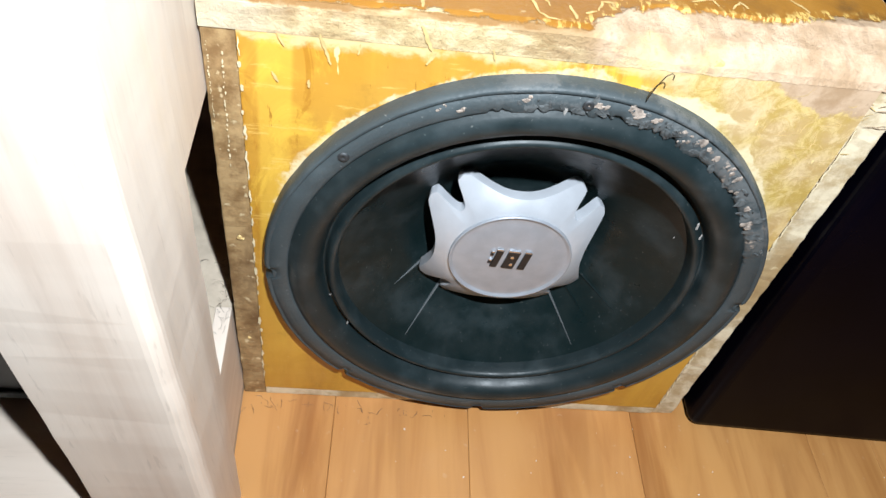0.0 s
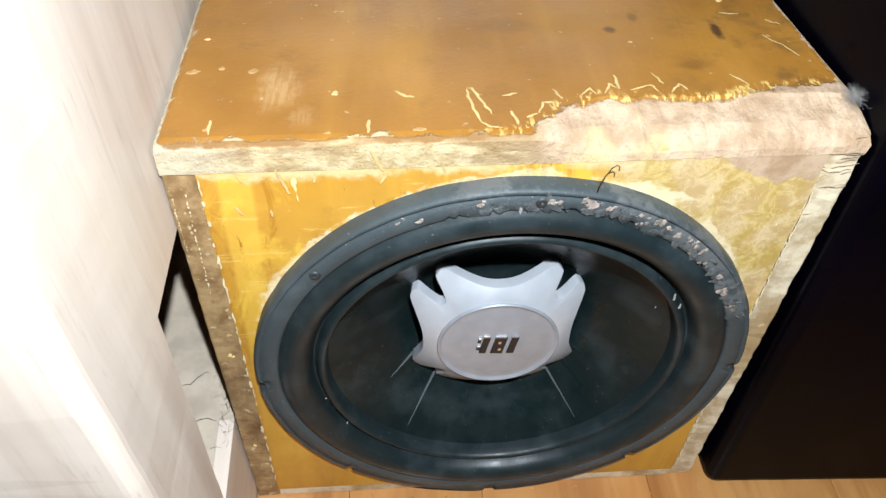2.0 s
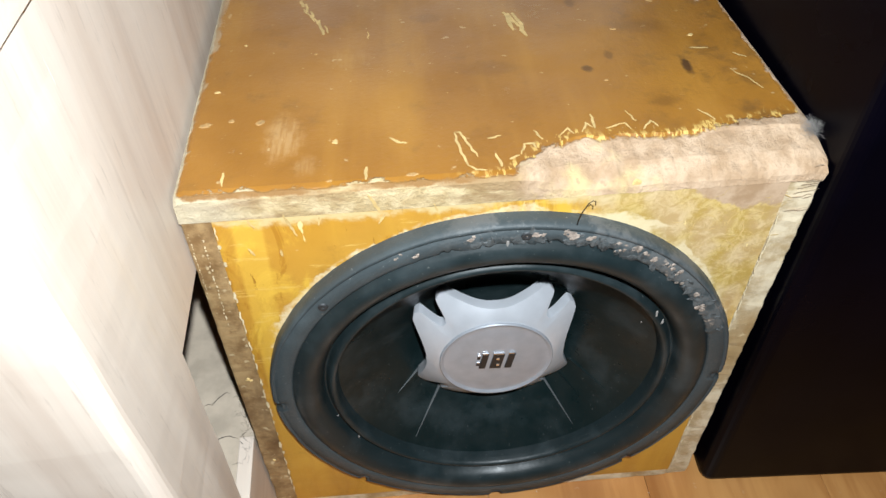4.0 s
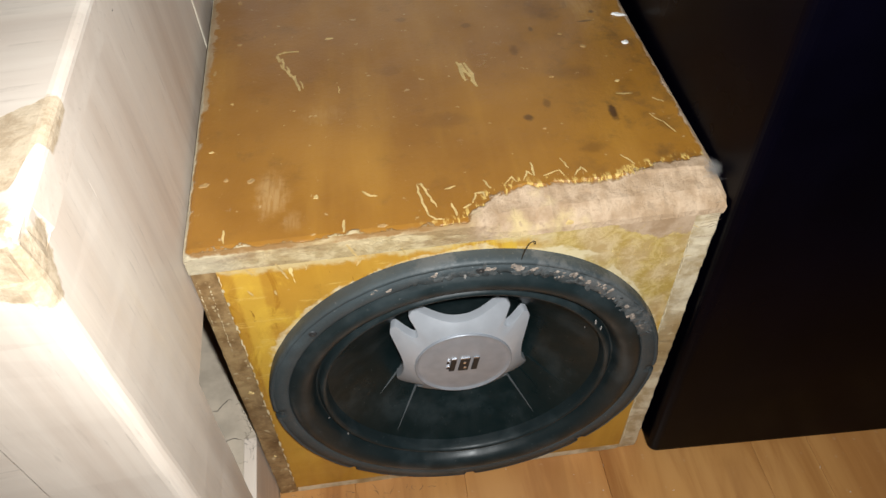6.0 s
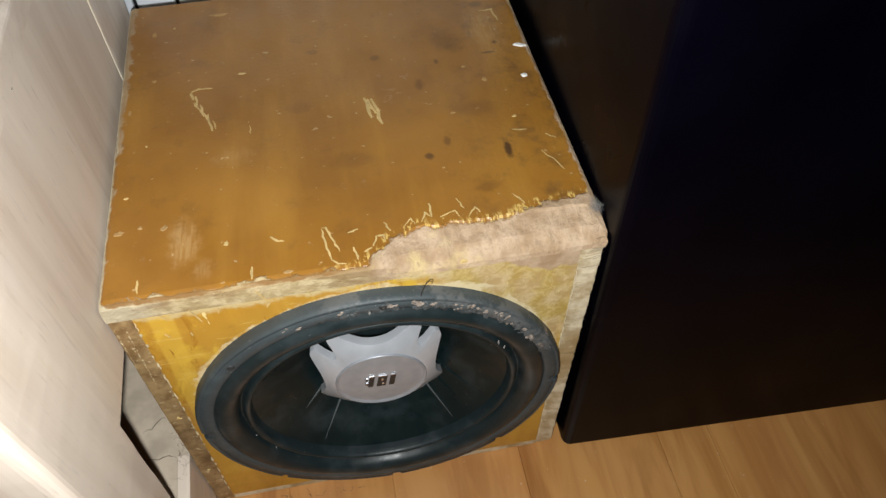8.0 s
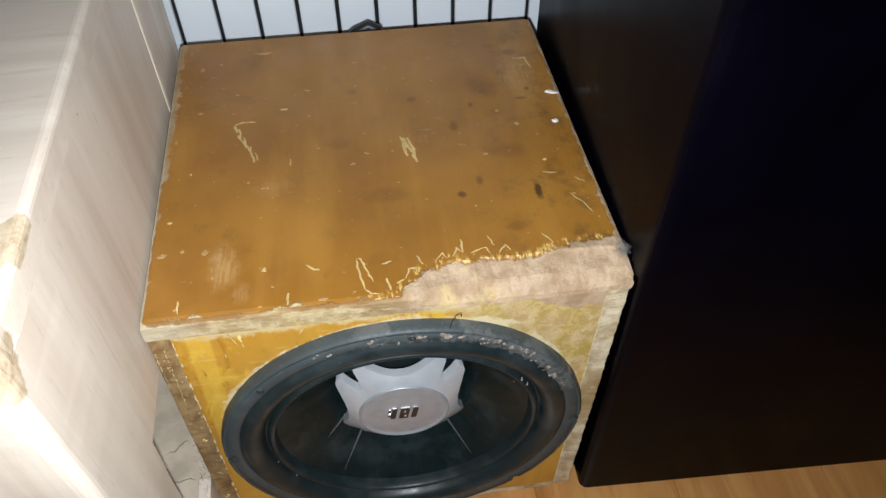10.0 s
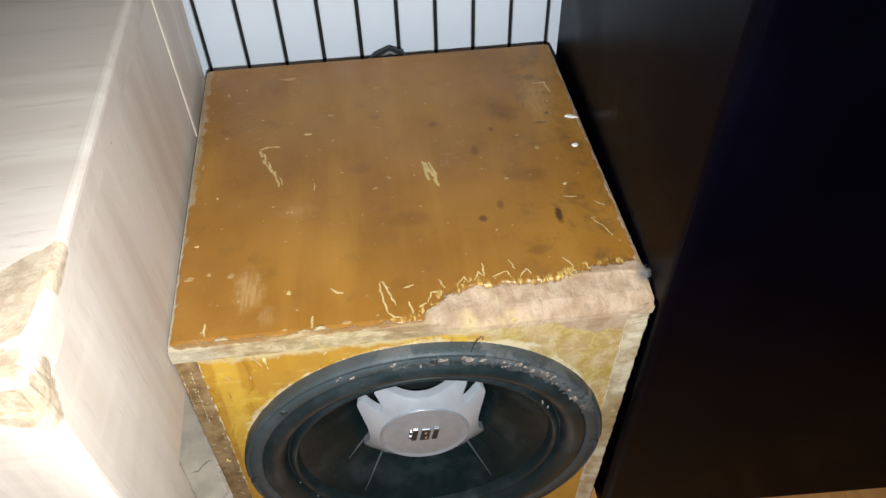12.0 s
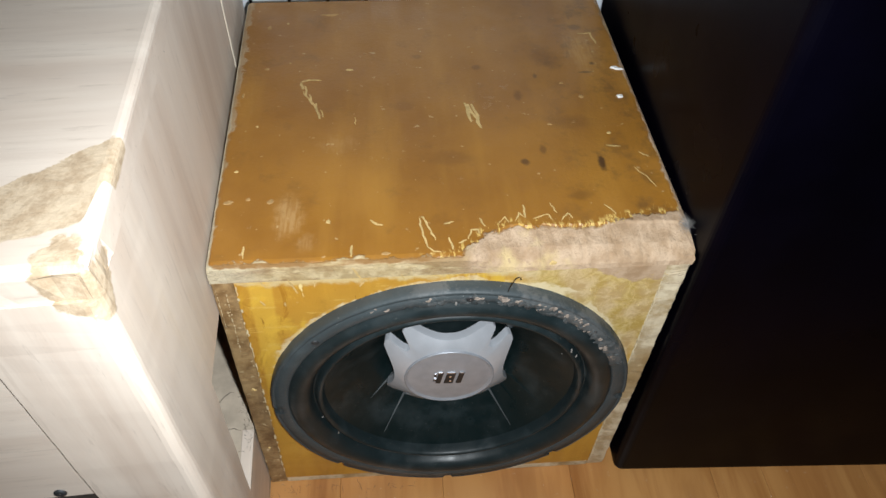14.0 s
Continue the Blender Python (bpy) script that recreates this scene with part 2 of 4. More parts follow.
def make_ash_chipped(name, along):
    """The same laminate with the broken corner that bares the chipboard."""
    n, c, v = make_ash(name, along)
    r = n.add(n.mul(n.add(n.noise(26, 5, 0.6), -0.5), 0.05), n.mul(n.add(n.noise(110, 4, 0.6), -0.5), 0.012))
    r2 = n.add(n.mul(n.add(n.noise(34, 5, 0.6), -0.5), 0.04), n.mul(n.add(n.noise(130, 4), -0.5), 0.008))
    edge = n.add(n.add(n.y, n.mul(n.x, -0.62)), n.mul(r, 0.7))
    front = n.add(n.add(n.y, n.mul(n.x, -0.27)), n.mul(r2, 0.35))
    rear = n.step(n.x, -0.007, -0.001, -0.1053, -0.078)
    band = n.mul(n.step(edge, -0.046, -0.0478), n.step(n.add(front, n.mul(rear, -1.0)), -0.0009, 0.0009))
    band = n.mul(band, n.step(n.add(n.z, n.mul(r2, 0.2)), 0.503, 0.505))
    dx, dy, dz = n.mul(n.add(n.x, 0.0075), 1.0), n.mul(n.add(n.y, 0.128), 0.8), n.mul(n.add(n.add(n.z, -0.494), n.mul(n.x, 0.6)), 0.72)
    blot = n.math("SQRT", n.add(n.add(n.mul(dx, dx), n.mul(dy, dy)), n.mul(dz, dz)))
    blot = n.step(n.add(blot, n.mul(r2, 0.6)), 0.0158, 0.0140)
    chip = n.math("MAXIMUM", band, blot)
    wood = n.mix(n.step(n.noise(95, 6, 0.7), 0.36, 0.62), (0.40, 0.29, 0.185), (0.55, 0.43, 0.30))
    c = n.mix(chip, c, wood)
    n.set("Base Color", c)
    n.set("Roughness", n.mix(chip, n.step(n.noise(12, 4, vec=v), 0.3, 0.7, 0.38, 0.6), (0.9, 0.9, 0.9)))
    n.bump(n.add(n.mul(n.noise(14, 5, vec=v), 0.3), n.mul(chip, n.add(n.noise(110, 6, 0.7), -0.5))), 0.7, 0.0012)
    return n.m


def make_floor():
    n = Nodes("honey_laminate_floor", 0.35)
    rnd = n.random()
    t = n.t.nodes.new("ShaderNodeCombineXYZ")
    n.put(t.inputs[0], n.mul(rnd, 7.0)), n.put(t.inputs[1], n.mul(rnd, 3.0))
    s = n.t.nodes.new("ShaderNodeVectorMath")
    n.put(s.inputs[0], n.scaled(11, 1.1, 1)), n.put(s.inputs[1], t.outputs[0])
    v = s.outputs[0]
    c = n.mix(n.step(n.noise(2.6, 6, 0.6, v, 0.9), 0.33, 0.66), (0.36, 0.15, 0.042), (0.51, 0.25, 0.08))
    c = n.mix(n.mul(n.step(n.noise(2.1, 4, 0.5, v, 0.7), 0.54, 0.68), 0.45), c, (0.19, 0.06, 0.014))
    c = n.mix(n.step(rnd, 0.0, 1.0, 0.0, 0.4), c, (0.52, 0.23, 0.075))
    c = n.mix(n.mul(n.step(n.noise(120, 4), 0.66, 0.72), 0.15), c, (0.6, 0.5, 0.38))
    n.set("Base Color", c)
    n.set("Roughness", n.step(n.noise(14, 4), 0.3, 0.7, 0.3, 0.48))
    n.bump(n.noise(9, 5, vec=v), 0.12, 0.0005)
    return n.m


def make_plain(name, col, rough, metal=0.0, vary=0.12, scale=30, bump=0.1, spec=0.5):
    n = Nodes(name, rough, metal, spec)
    dark = tuple(q * (1 - 2 * vary) for q in col)
    n.set("Base Color", n.mix(n.step(n.noise(scale, 5), 0.3, 0.7), dark, col))
    n.set("Roughness", n.step(n.noise(scale * 0.7, 4), 0.3, 0.7, max(rough - 0.07, 0.03), rough + 0.09))
    n.bump(n.noise(scale * 12, 3), bump, 0.0004)
    return n.m


M_TOP, M_FRONT = make_top_paint(), make_front_paint()
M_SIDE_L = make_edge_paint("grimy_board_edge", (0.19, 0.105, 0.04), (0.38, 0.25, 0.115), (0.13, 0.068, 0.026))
M_SIDE_R = make_edge_paint("scuffed_board_edge", (0.42, 0.31, 0.17), (0.68, 0.58, 0.41), (0.36, 0.24, 0.11))
M_GASKET = make_rubber("dusty_rubber_gasket", (0.042, 0.053, 0.057), 0.48, 0.5, 0.4, True)
M_ROLL = make_rubber("black_rubber_surround", (0.0095, 0.0165, 0.0182), 0.38, 0.28, 0.32)
M_CONE = make_rubber("black_cone", (0.0046, 0.0108, 0.0114), 0.34, 0.2, 0.26)
M_SILVER = make_plain("matt_silver_plastic", (0.62, 0.645, 0.69), 0.36, 0.42, 0.05, 60, 0.08)
M_SILVER_CAP = make_plain("brushed_silver_cap", (0.39, 0.41, 0.45), 0.38, 0.38, 0.06, 90, 0.1)
M_CHROME = make_plain("bright_chrome", (0.8, 0.8, 0.82), 0.15, 1.0, 0.03)
M_INK = make_plain("black_print", (0.012, 0.012, 0.013), 0.4, 0, 0.1)
M_SCRATCH = make_plain("pale_scratched_wood", (0.62, 0.435, 0.18), 0.75, 0, 0.15, 150)
M_PALE = make_plain("pale_rubbed_patch", (0.46, 0.27, 0.10), 0.7, 0, 0.15, 200)
M_GLUE = make_plain("dried_glue_and_dust", (0.40, 0.325, 0.27), 0.85, 0, 0.35, 260, 0.6)
M_GREY_GLUE = make_plain("grey_rubber_residue", (0.10, 0.11, 0.112), 0.7, 0, 0.4, 160, 0.5)
M_WHITE = make_plain("white_plaster_crumb", (0.8, 0.78, 0.74), 0.8, 0, 0.1)
M_STEEL = make_plain("zinc_steel", (0.09, 0.095, 0.1), 0.6, 0.8, 0.2)
M_WIRE = make_plain("dark_wire", (0.05, 0.035, 0.02), 0.5, 0.3)
M_DUST = make_plain("grey_dust_fluff", (0.34, 0.32, 0.3), 0.95, 0, 0.15)
M_HAIR = make_plain("dark_hair_fluff", (0.11, 0.09, 0.075), 0.9)
M_BLACK = make_plain("black_satin_laminate", (0.0010, 0.0008, 0.0028), 0.32, 0, 0.25, 9, 0.05, 0.05)
M_SLAT = make_plain("white_lacquered_slat", (0.74, 0.79, 0.86), 0.45, 0, 0.03, 6, 0.05)
# near-black wall colour that keeps the gaps between the slats black
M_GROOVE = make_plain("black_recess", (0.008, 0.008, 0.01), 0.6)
M_ASH_X, M_ASH_Y, M_ASH_Z = make_ash_plain("pale_oak_x", "x"), make_ash_plain("pale_oak_y", "y"), make_ash_plain("pale_oak_z", "z")
M_CHIP_X, M_CHIP_Z = make_ash_chipped("chipped_pale_oak_top", "x"), make_ash_chipped("chipped_pale_oak_leg", "z")
M_RAIL = make_plain("dusty_tan_oak", (0.58, 0.48, 0.37), 0.8, 0, 0.14, 40, 0.4)
M_CREAM = make_plain("cream_edge_tape", (0.82, 0.74, 0.6), 0.5, 0, 0.05)
M_FLOOR = make_floor()
M_SEAM = make_plain("dark_floor_joint", (0.26, 0.11, 0.036), 0.7)
M_WALL = make_plain("plain_grey_plaster", (0.5, 0.5, 0.5), 0.85, 0, 0.05, 4)


# ---------- mesh helpers ----------
def link(name, bm, material, parent=None, label="", smooth=False):
    bmesh.ops.recalc_face_normals(bm, faces=bm.faces)
    me = bpy.data.meshes.new(name)
    bm.to_mesh(me)
    bm.free()
    for m in material if isinstance(material, (list, tuple)) else (material,):
        me.materials.append(m)
    if smooth:
        for p in me.polygons:
            p.use_smooth = True
    ob = new(name, me)
    ob.parent = parent
    return tagged(ob, label)


def part(name, bm, material, parent, label="", smooth=False):
    return link(name, bm, material, parent, label, smooth)


def block(x0, x1, y0, y1, z0, z1, r=0.001, seg=2, bm=None):
    bm = bm or bmesh.new()
    g = bmesh.ops.create_cube(bm, size=1.0, matrix=Matrix.LocRotScale(((x0 + x1) / 2, (y0 + y1) / 2, (z0 + z1) / 2), None, (x1 - x0, y1 - y0, z1 - z0)))
    if r > 0:
        es = list({e for v in g["verts"] for e in v.link_edges})
        bmesh.ops.bevel(bm, geom=es, offset=r, segments=seg, affect="EDGES", profile=0.5)
    return bm


def jitter(bm, amp, scale):
    for v in bm.verts:
        v.co += noise.noise_vector(v.co * scale) * amp
    return bm


def lathe(profile, seg=128, cut=None, bm=None):
    """Turn (radius, y) pairs round the y axis; cut(angle, radius) may give another radius."""
    bm = bm or bmesh.new()
    rings = []
    for r, y in profile:
        ring = []
        for i in range(seg):
            a = 2 * math.pi * i / seg
            q = cut(a, r) if cut else r
            ring.append(bm.verts.new((q * math.cos(a), y, q * math.sin(a))))
        rings.append(ring)
    for a, b in zip(rings, rings[1:]):
        for i in range(seg):
            j = (i + 1) % seg
            bm.faces.new((a[i], a[j], b[j], b[i]))
    return bm


def ribbon(bm, pts, width, normal, lift=0.0003):
    """A thin tapered stroke that lies on a surface."""
    n = Vector(normal)
    lift *= random.uniform(0.6, 1.3)
    pts = [Vector(p) for p in pts]
    fine = []
    for a, b in zip(pts, pts[1:]):
        fine += [a.lerp(b, k / 4) + n.cross(b - a) * random.uniform(-0.06, 0.06) * (1 if k else 0) for k in range(4)]
    fine.append(pts[-1])
    left, right = [], []
    for i, p in enumerate(fine):
        d = (fine[min(i + 1, len(fine) - 1)] - fine[max(i - 1, 0)]).normalized()
        s = d.cross(n).normalized()
        w = width * (0.35 + 0.65 * math.sin(math.pi * (i + 0.5) / len(fine))) * (0.7 + 0.6 * random.random())
        c = p + n * lift
        left.append(bm.verts.new(c + s * w / 2))
        right.append(bm.verts.new(c - s * w / 2))
    for i in range(len(fine) - 1):
        bm.faces.new((left[i], left[i + 1], right[i + 1], right[i]))


def fleck(bm, c, rx, ry, normal, lift=0.0003, turn=0.0, height=0.0004):
    """An uneven low crumb or spot on a surface."""
    n = Vector(normal)
    q = n.to_track_quat("Z", "Y").to_matrix()
    k = 11
    ring, top = [], []
    for i in range(k):
        a = 2 * math.pi * i / k
        f = 0.65 + 0.55 * random.random()
        u = Vector((rx * f * math.cos(a), ry * f * math.sin(a), 0))
        u.rotate(Euler((0, 0, turn)))
        ring.append(bm.verts.new(Vector(c) + q @ u))
        top.append(bm.verts.new(Vector(c) + q @ (u * 0.7) + n * (lift + height * random.random())))
    for i in range(k):
        j = (i + 1) % k
        bm.faces.new((ring[i], ring[j], top[j], top[i]))
    bm.faces.new(top)


def hairs(bm, centre, spread, count, length, radius=0.00012):
    """Loose fluff: short curling threads, each a thin three-sided tube."""
    for _ in range(count):
        p = Vector(centre) + Vector([random.gauss(0, s) for s in spread])
        d = Vector([random.uniform(-1, 1) for _ in range(3)]).normalized()
        old = None
        for _ in range(6):
            s = d.orthogonal().normalized()
            u = d.cross(s)
            ring = [bm.verts.new(p + radius * (s * math.cos(a) + u * math.sin(a))) for a in (0, 2.1, 4.2)]
            if old:
                for i in range(3):
                    bm.faces.new((old[i], old[(i + 1) % 3], ring[(i + 1) % 3], ring[i]))
            old = ring
            p = p + d * length / 6
            d = (d + 0.6 * Vector([random.uniform(-1, 1) for _ in range(3)])).normalized()


def tube(bm, pts, radius, sides=8):
    old = None
    pts = [Vector(p) for p in pts]
    for i, p in enumerate(pts):
        d = (pts[min(i + 1, len(pts) - 1)] - pts[max(i - 1, 0)]).normalized()
        s = d.orthogonal().normalized() if i == 0 else (s - d * s.dot(d)).normalized()
        u = d.cross(s)
        ring = [bm.verts.new(p + radius * (s * math.cos(2 * math.pi * k / sides) + u * math.sin(2 * math.pi * k / sides))) for k in range(sides)]
        if old:
            for k in range(sides):
                bm.faces.new((old[k], old[(k + 1) % sides], ring[(k + 1) % sides], ring[k]))
        else:
            bm.faces.new(ring[::-1])
        old = ring
    bm.faces.new(old)


def thing(name, label, category, at=(0, 0, 0)):
    ob = new(name)
    ob.empty_display_size = 0.05
    ob.location = at
    return tagged(ob, label, category)


# ---------- room ----------
ROOM_L, ROOM_R, ROOM_F, ROOM_B, ROOM_H = -1.9, 1.9, -2.4, 0.417, 2.4
floor = tagged(link("floor", block(ROOM_L, ROOM_R, ROOM_F, ROOM_B + 0.1, -0.06, -0.003, 0), M_SEAM), "honey brown laminate strip floor with dark joints", "floor", kind="structure")
for nm, b in (("wall_west", (ROOM_L - 0.1, ROOM_L, ROOM_F, ROOM_B, 0, ROOM_H)), ("wall_east", (ROOM_R, ROOM_R + 0.1, ROOM_F, ROOM_B, 0, ROOM_H)),
              ("wall_south", (ROOM_L - 0.1, ROOM_R + 0.1, ROOM_F - 0.1, ROOM_F, 0, ROOM_H)), ("wall_north", (ROOM_L - 0.1, ROOM_R + 0.1, ROOM_B, ROOM_B + 0.1, 0, ROOM_H))):
    # the north wall is coloured near-black, not plaster grey like the others
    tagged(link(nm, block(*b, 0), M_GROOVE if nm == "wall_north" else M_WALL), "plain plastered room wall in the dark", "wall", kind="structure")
tagged(link("ceiling", block(ROOM_L - 0.1, ROOM_R + 0.1, ROOM_F - 0.1, ROOM_B + 0.1, ROOM_H, ROOM_H + 0.1, 0), M_WALL), "plain plastered ceiling", "ceiling", kind="structure")

# white upright slats in front of the black recess
cladding = thing("slat_cladding", "white lacquered upright slats with narrow black gaps on the wall", "wall cladding", (0.0, ROOM_B, 0))
slat_bm = block(0.0022, 0.0403, -0.007, -0.0005, 0.05, ROOM_H - 0.05, 0.0012, 1)
slat_first = part("slat", slat_bm, M_SLAT, cladding)
for k in range(-12, 14):
    if k:
        s = new("slat", slat_first.data)
        s.parent = cladding
        s.location.x = k * 0.0425 - 0.0075
slat_first.location.x = -0.0075


# ---------- subwoofer box ----------
W, D, H = 0.36, 0.362, 0.355


def settle(bm):
    """The old box has sagged a little: its front edges lean to the right towards the top."""
    for v in bm.verts:
        lean = (v.co.z / H) * (1 - max(v.co.y, 0) / D)
        v.co.x += lean * 0.010 * (1 - v.co.x / W) + (v.co.z / H) * (0.0065 - 0.0015 * v.co.y / D) * max(v.co.x / W, 0) ** 2
    return bm


def top_board():
    """Swept along x: flat top, front edge rounded, and broken away over the right half."""
    bm = bmesh.new()
    rows = []
    count = 130
    for i in range(count + 1):
        x = W * i / count
        k = min(max((x - 0.185) / 0.04, 0), 1)
        k = k * k * (3 - 2 * k)
        rag = noise.noise(Vector((x * 60, 3.1, 0))) + 0.5 * noise.noise(Vector((x * 170, 9.1, 0)))
        end = max(0.0, (abs(x - W / 2) - (W / 2 - 0.005)) / 0.005)
        drop = 0.0022 * end * end
        w = 0.004 + k * (0.024 + 0.006 * rag)
        dz = 0.003 + k * (0.0055 + 0.0015 * rag)
        fy = k * (0.0006 + 0.0005 * rag)
        prof = [(D, H - 0.018), (D, H - 0.002), (D - 0.002, H), (0.2, H), (0.07, H), (w + 0.002, H), (w, H - 0.0006 - 0.0008 * k),
                (w * 0.72, H - dz * 0.35 - 0.0008 * k), (w * 0.45, H - dz * 0.62), (w * 0.25 + fy, H - dz * 0.95), (w * 0.09 + fy, H - dz * 1.3), (w * 0.015 + fy, H - dz - 0.0055), (0.0, H - 0.018)]
        xs = x + (0.0014 * noise.noise(Vector((0, 2.2, i))) if 0 < i < count else 0)
        if i == count:
            xs += 0.0
        rows.append([bm.verts.new((xs, y, z - drop * (1 if z > H - 0.01 else 0) + (k * 0.0009 * noise.noise(Vector((x * 140, y * 140, 1))) if y < w else 0))) for y, z in prof])
    for a, b in zip(rows, rows[1:]):
        for j in range(len(a)):
            q = (j + 1) % len(a)
            bm.faces.new((a[j], a[q], b[q], b[j]))
    bm.faces.new(rows[0]), bm.faces.new(rows[-1][::-1])
    # ragged right end
    for v in bm.verts:
        if v.co.x > W - 0.004:
            v.co.x += 0.0035 * noise.noise(Vector((v.co.y * 90, v.co.z * 260, 5))) * (1.0 if v.co.y < 0.04 else 0.25)
    return settle(bm)


def strip(x0, x1, y0, y1, z0, z1, cuts, axis, amp, r=0.0012):
    """A board with softened, slightly nibbled edges."""
    bm = block(x0, x1, y0, y1, z0, z1, r, 2)
    long = [e for e in bm.edges if abs((e.verts[0].co - e.verts[1].co)[axis]) > 0.5 * abs((x1 - x0, y1 - y0, z1 - z0)[axis])]
    bmesh.ops.subdivide_edges(bm, edges=long, cuts=cuts, use_grid_fill=True)
    return settle(jitter(bm, amp, 130))


box = thing("subwoofer_box", "worn amber-varnished wooden subwoofer box with scuffed edges on the floor", "speaker box")
part("top_board", top_board(), M_TOP, box, "amber varnished top with bare broken front edge")
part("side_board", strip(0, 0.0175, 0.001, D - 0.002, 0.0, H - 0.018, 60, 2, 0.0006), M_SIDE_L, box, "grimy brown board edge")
part("side_board", strip(W - 0.019, W - 0.0005, 0.0015, D - 0.002, 0.0, H - 0.018, 60, 2, 0.0009), M_SIDE_R, box, "scuffed pale board edge")
part("bottom_board", strip(0.0175, W - 0.019, 0.0008, D - 0.002, 0.0, 0.011, 40, 0, 0.0005), M_SIDE_R, box)
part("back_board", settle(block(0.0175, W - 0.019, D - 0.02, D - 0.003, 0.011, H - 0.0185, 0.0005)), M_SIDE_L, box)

# front panel with the round hole for the driver
CX, CZ, RO = 0.188, 0.171, 0.1585


def front_panel():
    bm = bmesh.new()
    x0, x1, z0, z1 = 0.0175, W - 0.019, 0.011, H - 0.018
    seg = 96
    y0, y1 = 0.0003, 0.02
    loops = []
    for y in (y0, y1):
        inner, outer = [], []
        for i in range(seg):
            a = 2 * math.pi * i / seg
            c, s = math.cos(a), math.sin(a)
            inner.append(bm.verts.new((CX + 0.146 * c, y, CZ + 0.146 * s)))
            t = min(((x1 - CX) if c > 0 else (x0 - CX)) / c if abs(c) > 1e-6 else 9, ((z1 - CZ) if s > 0 else (z0 - CZ)) / s if abs(s) > 1e-6 else 9)
            outer.append(bm.verts.new((CX + t * c, y, CZ + t * s)))
        loops.append((inner, outer))
    for i in range(seg):
        j = (i + 1) % seg
        (a, b), (c, d) = loops
        bm.faces.new((a[i], a[j], b[j], b[i])), bm.faces.new((c[i], c[j], d[j], d[i])), bm.faces.new((a[i], a[j], c[j], c[i]))
    # square off the corners
    for y, (inner, outer) in zip((y0, y1), loops):
        for px in (x0, x1):
            for pz in (z0, z1):
                i = min(range(seg), key=lambda q: (outer[q].co.x - px) ** 2 + (outer[q].co.z - pz) ** 2)
                outer[i].co.x, outer[i].co.z = px, pz
    return settle(bm)


part("front_panel", front_panel(), M_FRONT, box, "yellow stained varnished front panel")

# strokes, rubs and stains on the top
TOP = (0, 0, 1)
for pts, w in (([(0.082, 0.22), (0.07, 0.221), (0.064, 0.218)], 0.0024), ([(0.064, 0.217), (0.066, 0.207)], 0.003), ([(0.068, 0.212), (0.07, 0.198)], 0.0022), ([(0.067, 0.204), (0.073, 0.189)], 0.0013), ([(0.072, 0.2), (0.076, 0.184)], 0.002), ([(0.075, 0.189), (0.081, 0.172)], 0.0014), ([(0.079, 0.186), (0.083, 0.164)], 0.0022), ([(0.083, 0.177), (0.086, 0.166)], 0.0012),
               ([(0.209, 0.181), (0.213, 0.154)], 0.0026), ([(0.215, 0.179), (0.221, 0.145)], 0.0032), ([(0.211, 0.172), (0.22, 0.157)], 0.0022), ([(0.212, 0.179), (0.216, 0.163)], 0.0022), ([(0.113, 0.165), (0.114, 0.155)], 0.0012),
               ([(0.331, 0.288), (0.344, 0.289), (0.346, 0.269)], 0.0022), ([(0.323, 0.118), (0.335, 0.116)], 0.0017), ([(0.348, 0.108), (0.355, 0.102)], 0.0015), ([(0.34, 0.09), (0.352, 0.066)], 0.001),
               ([(0.113, 0.016), (0.1125, 0.005)], 0.0018), ([(0.163, 0.041), (0.165, 0.027), (0.168, 0.011)], 0.0016), ([(0.163, 0.042), (0.166, 0.042), (0.17, 0.03), (0.174, 0.018)], 0.0015),
               ([(0.171, 0.026), (0.174, 0.02)], 0.0016), ([(0.168, 0.011), (0.172, 0.007), (0.178, 0.006)], 0.0014), ([(0.126, 0.041), (0.131, 0.036), (0.136, 0.035)], 0.0022), ([(0.181, 0.034), (0.189, 0.036)], 0.0014),
               ([(0.184, 0.02), (0.186, 0.008)], 0.0016), ([(0.198, 0.018), (0.201, 0.027), (0.206, 0.027), (0.207, 0.022)], 0.0016), ([(0.208, 0.039), (0.212, 0.03)], 0.0015), ([(0.191, 0.014), (0.197, 0.017)], 0.0015),
               ([(0.035, 0.019), (0.036, 0.007)], 0.0014), ([(0.222, 0.032), (0.228, 0.039), (0.23, 0.033)], 0.0014), ([(0.243, 0.051), (0.243, 0.037)], 0.0014), ([(0.249, 0.036), (0.261, 0.04), (0.263, 0.034)], 0.0014),
               ([(0.264, 0.052), (0.268, 0.041)], 0.0012), ([(0.306, 0.049), (0.313, 0.038)], 0.0012), ([(0.235, 0.034), (0.239, 0.043), (0.242, 0.038)], 0.0013), ([(0.27, 0.033), (0.276, 0.041), (0.279, 0.035)], 0.0013)):
    marks = bmesh.new()
    ribbon(marks, [(x, y, H) for x, y in pts], w, TOP)
    part("scratch", marks, M_SCRATCH, box)
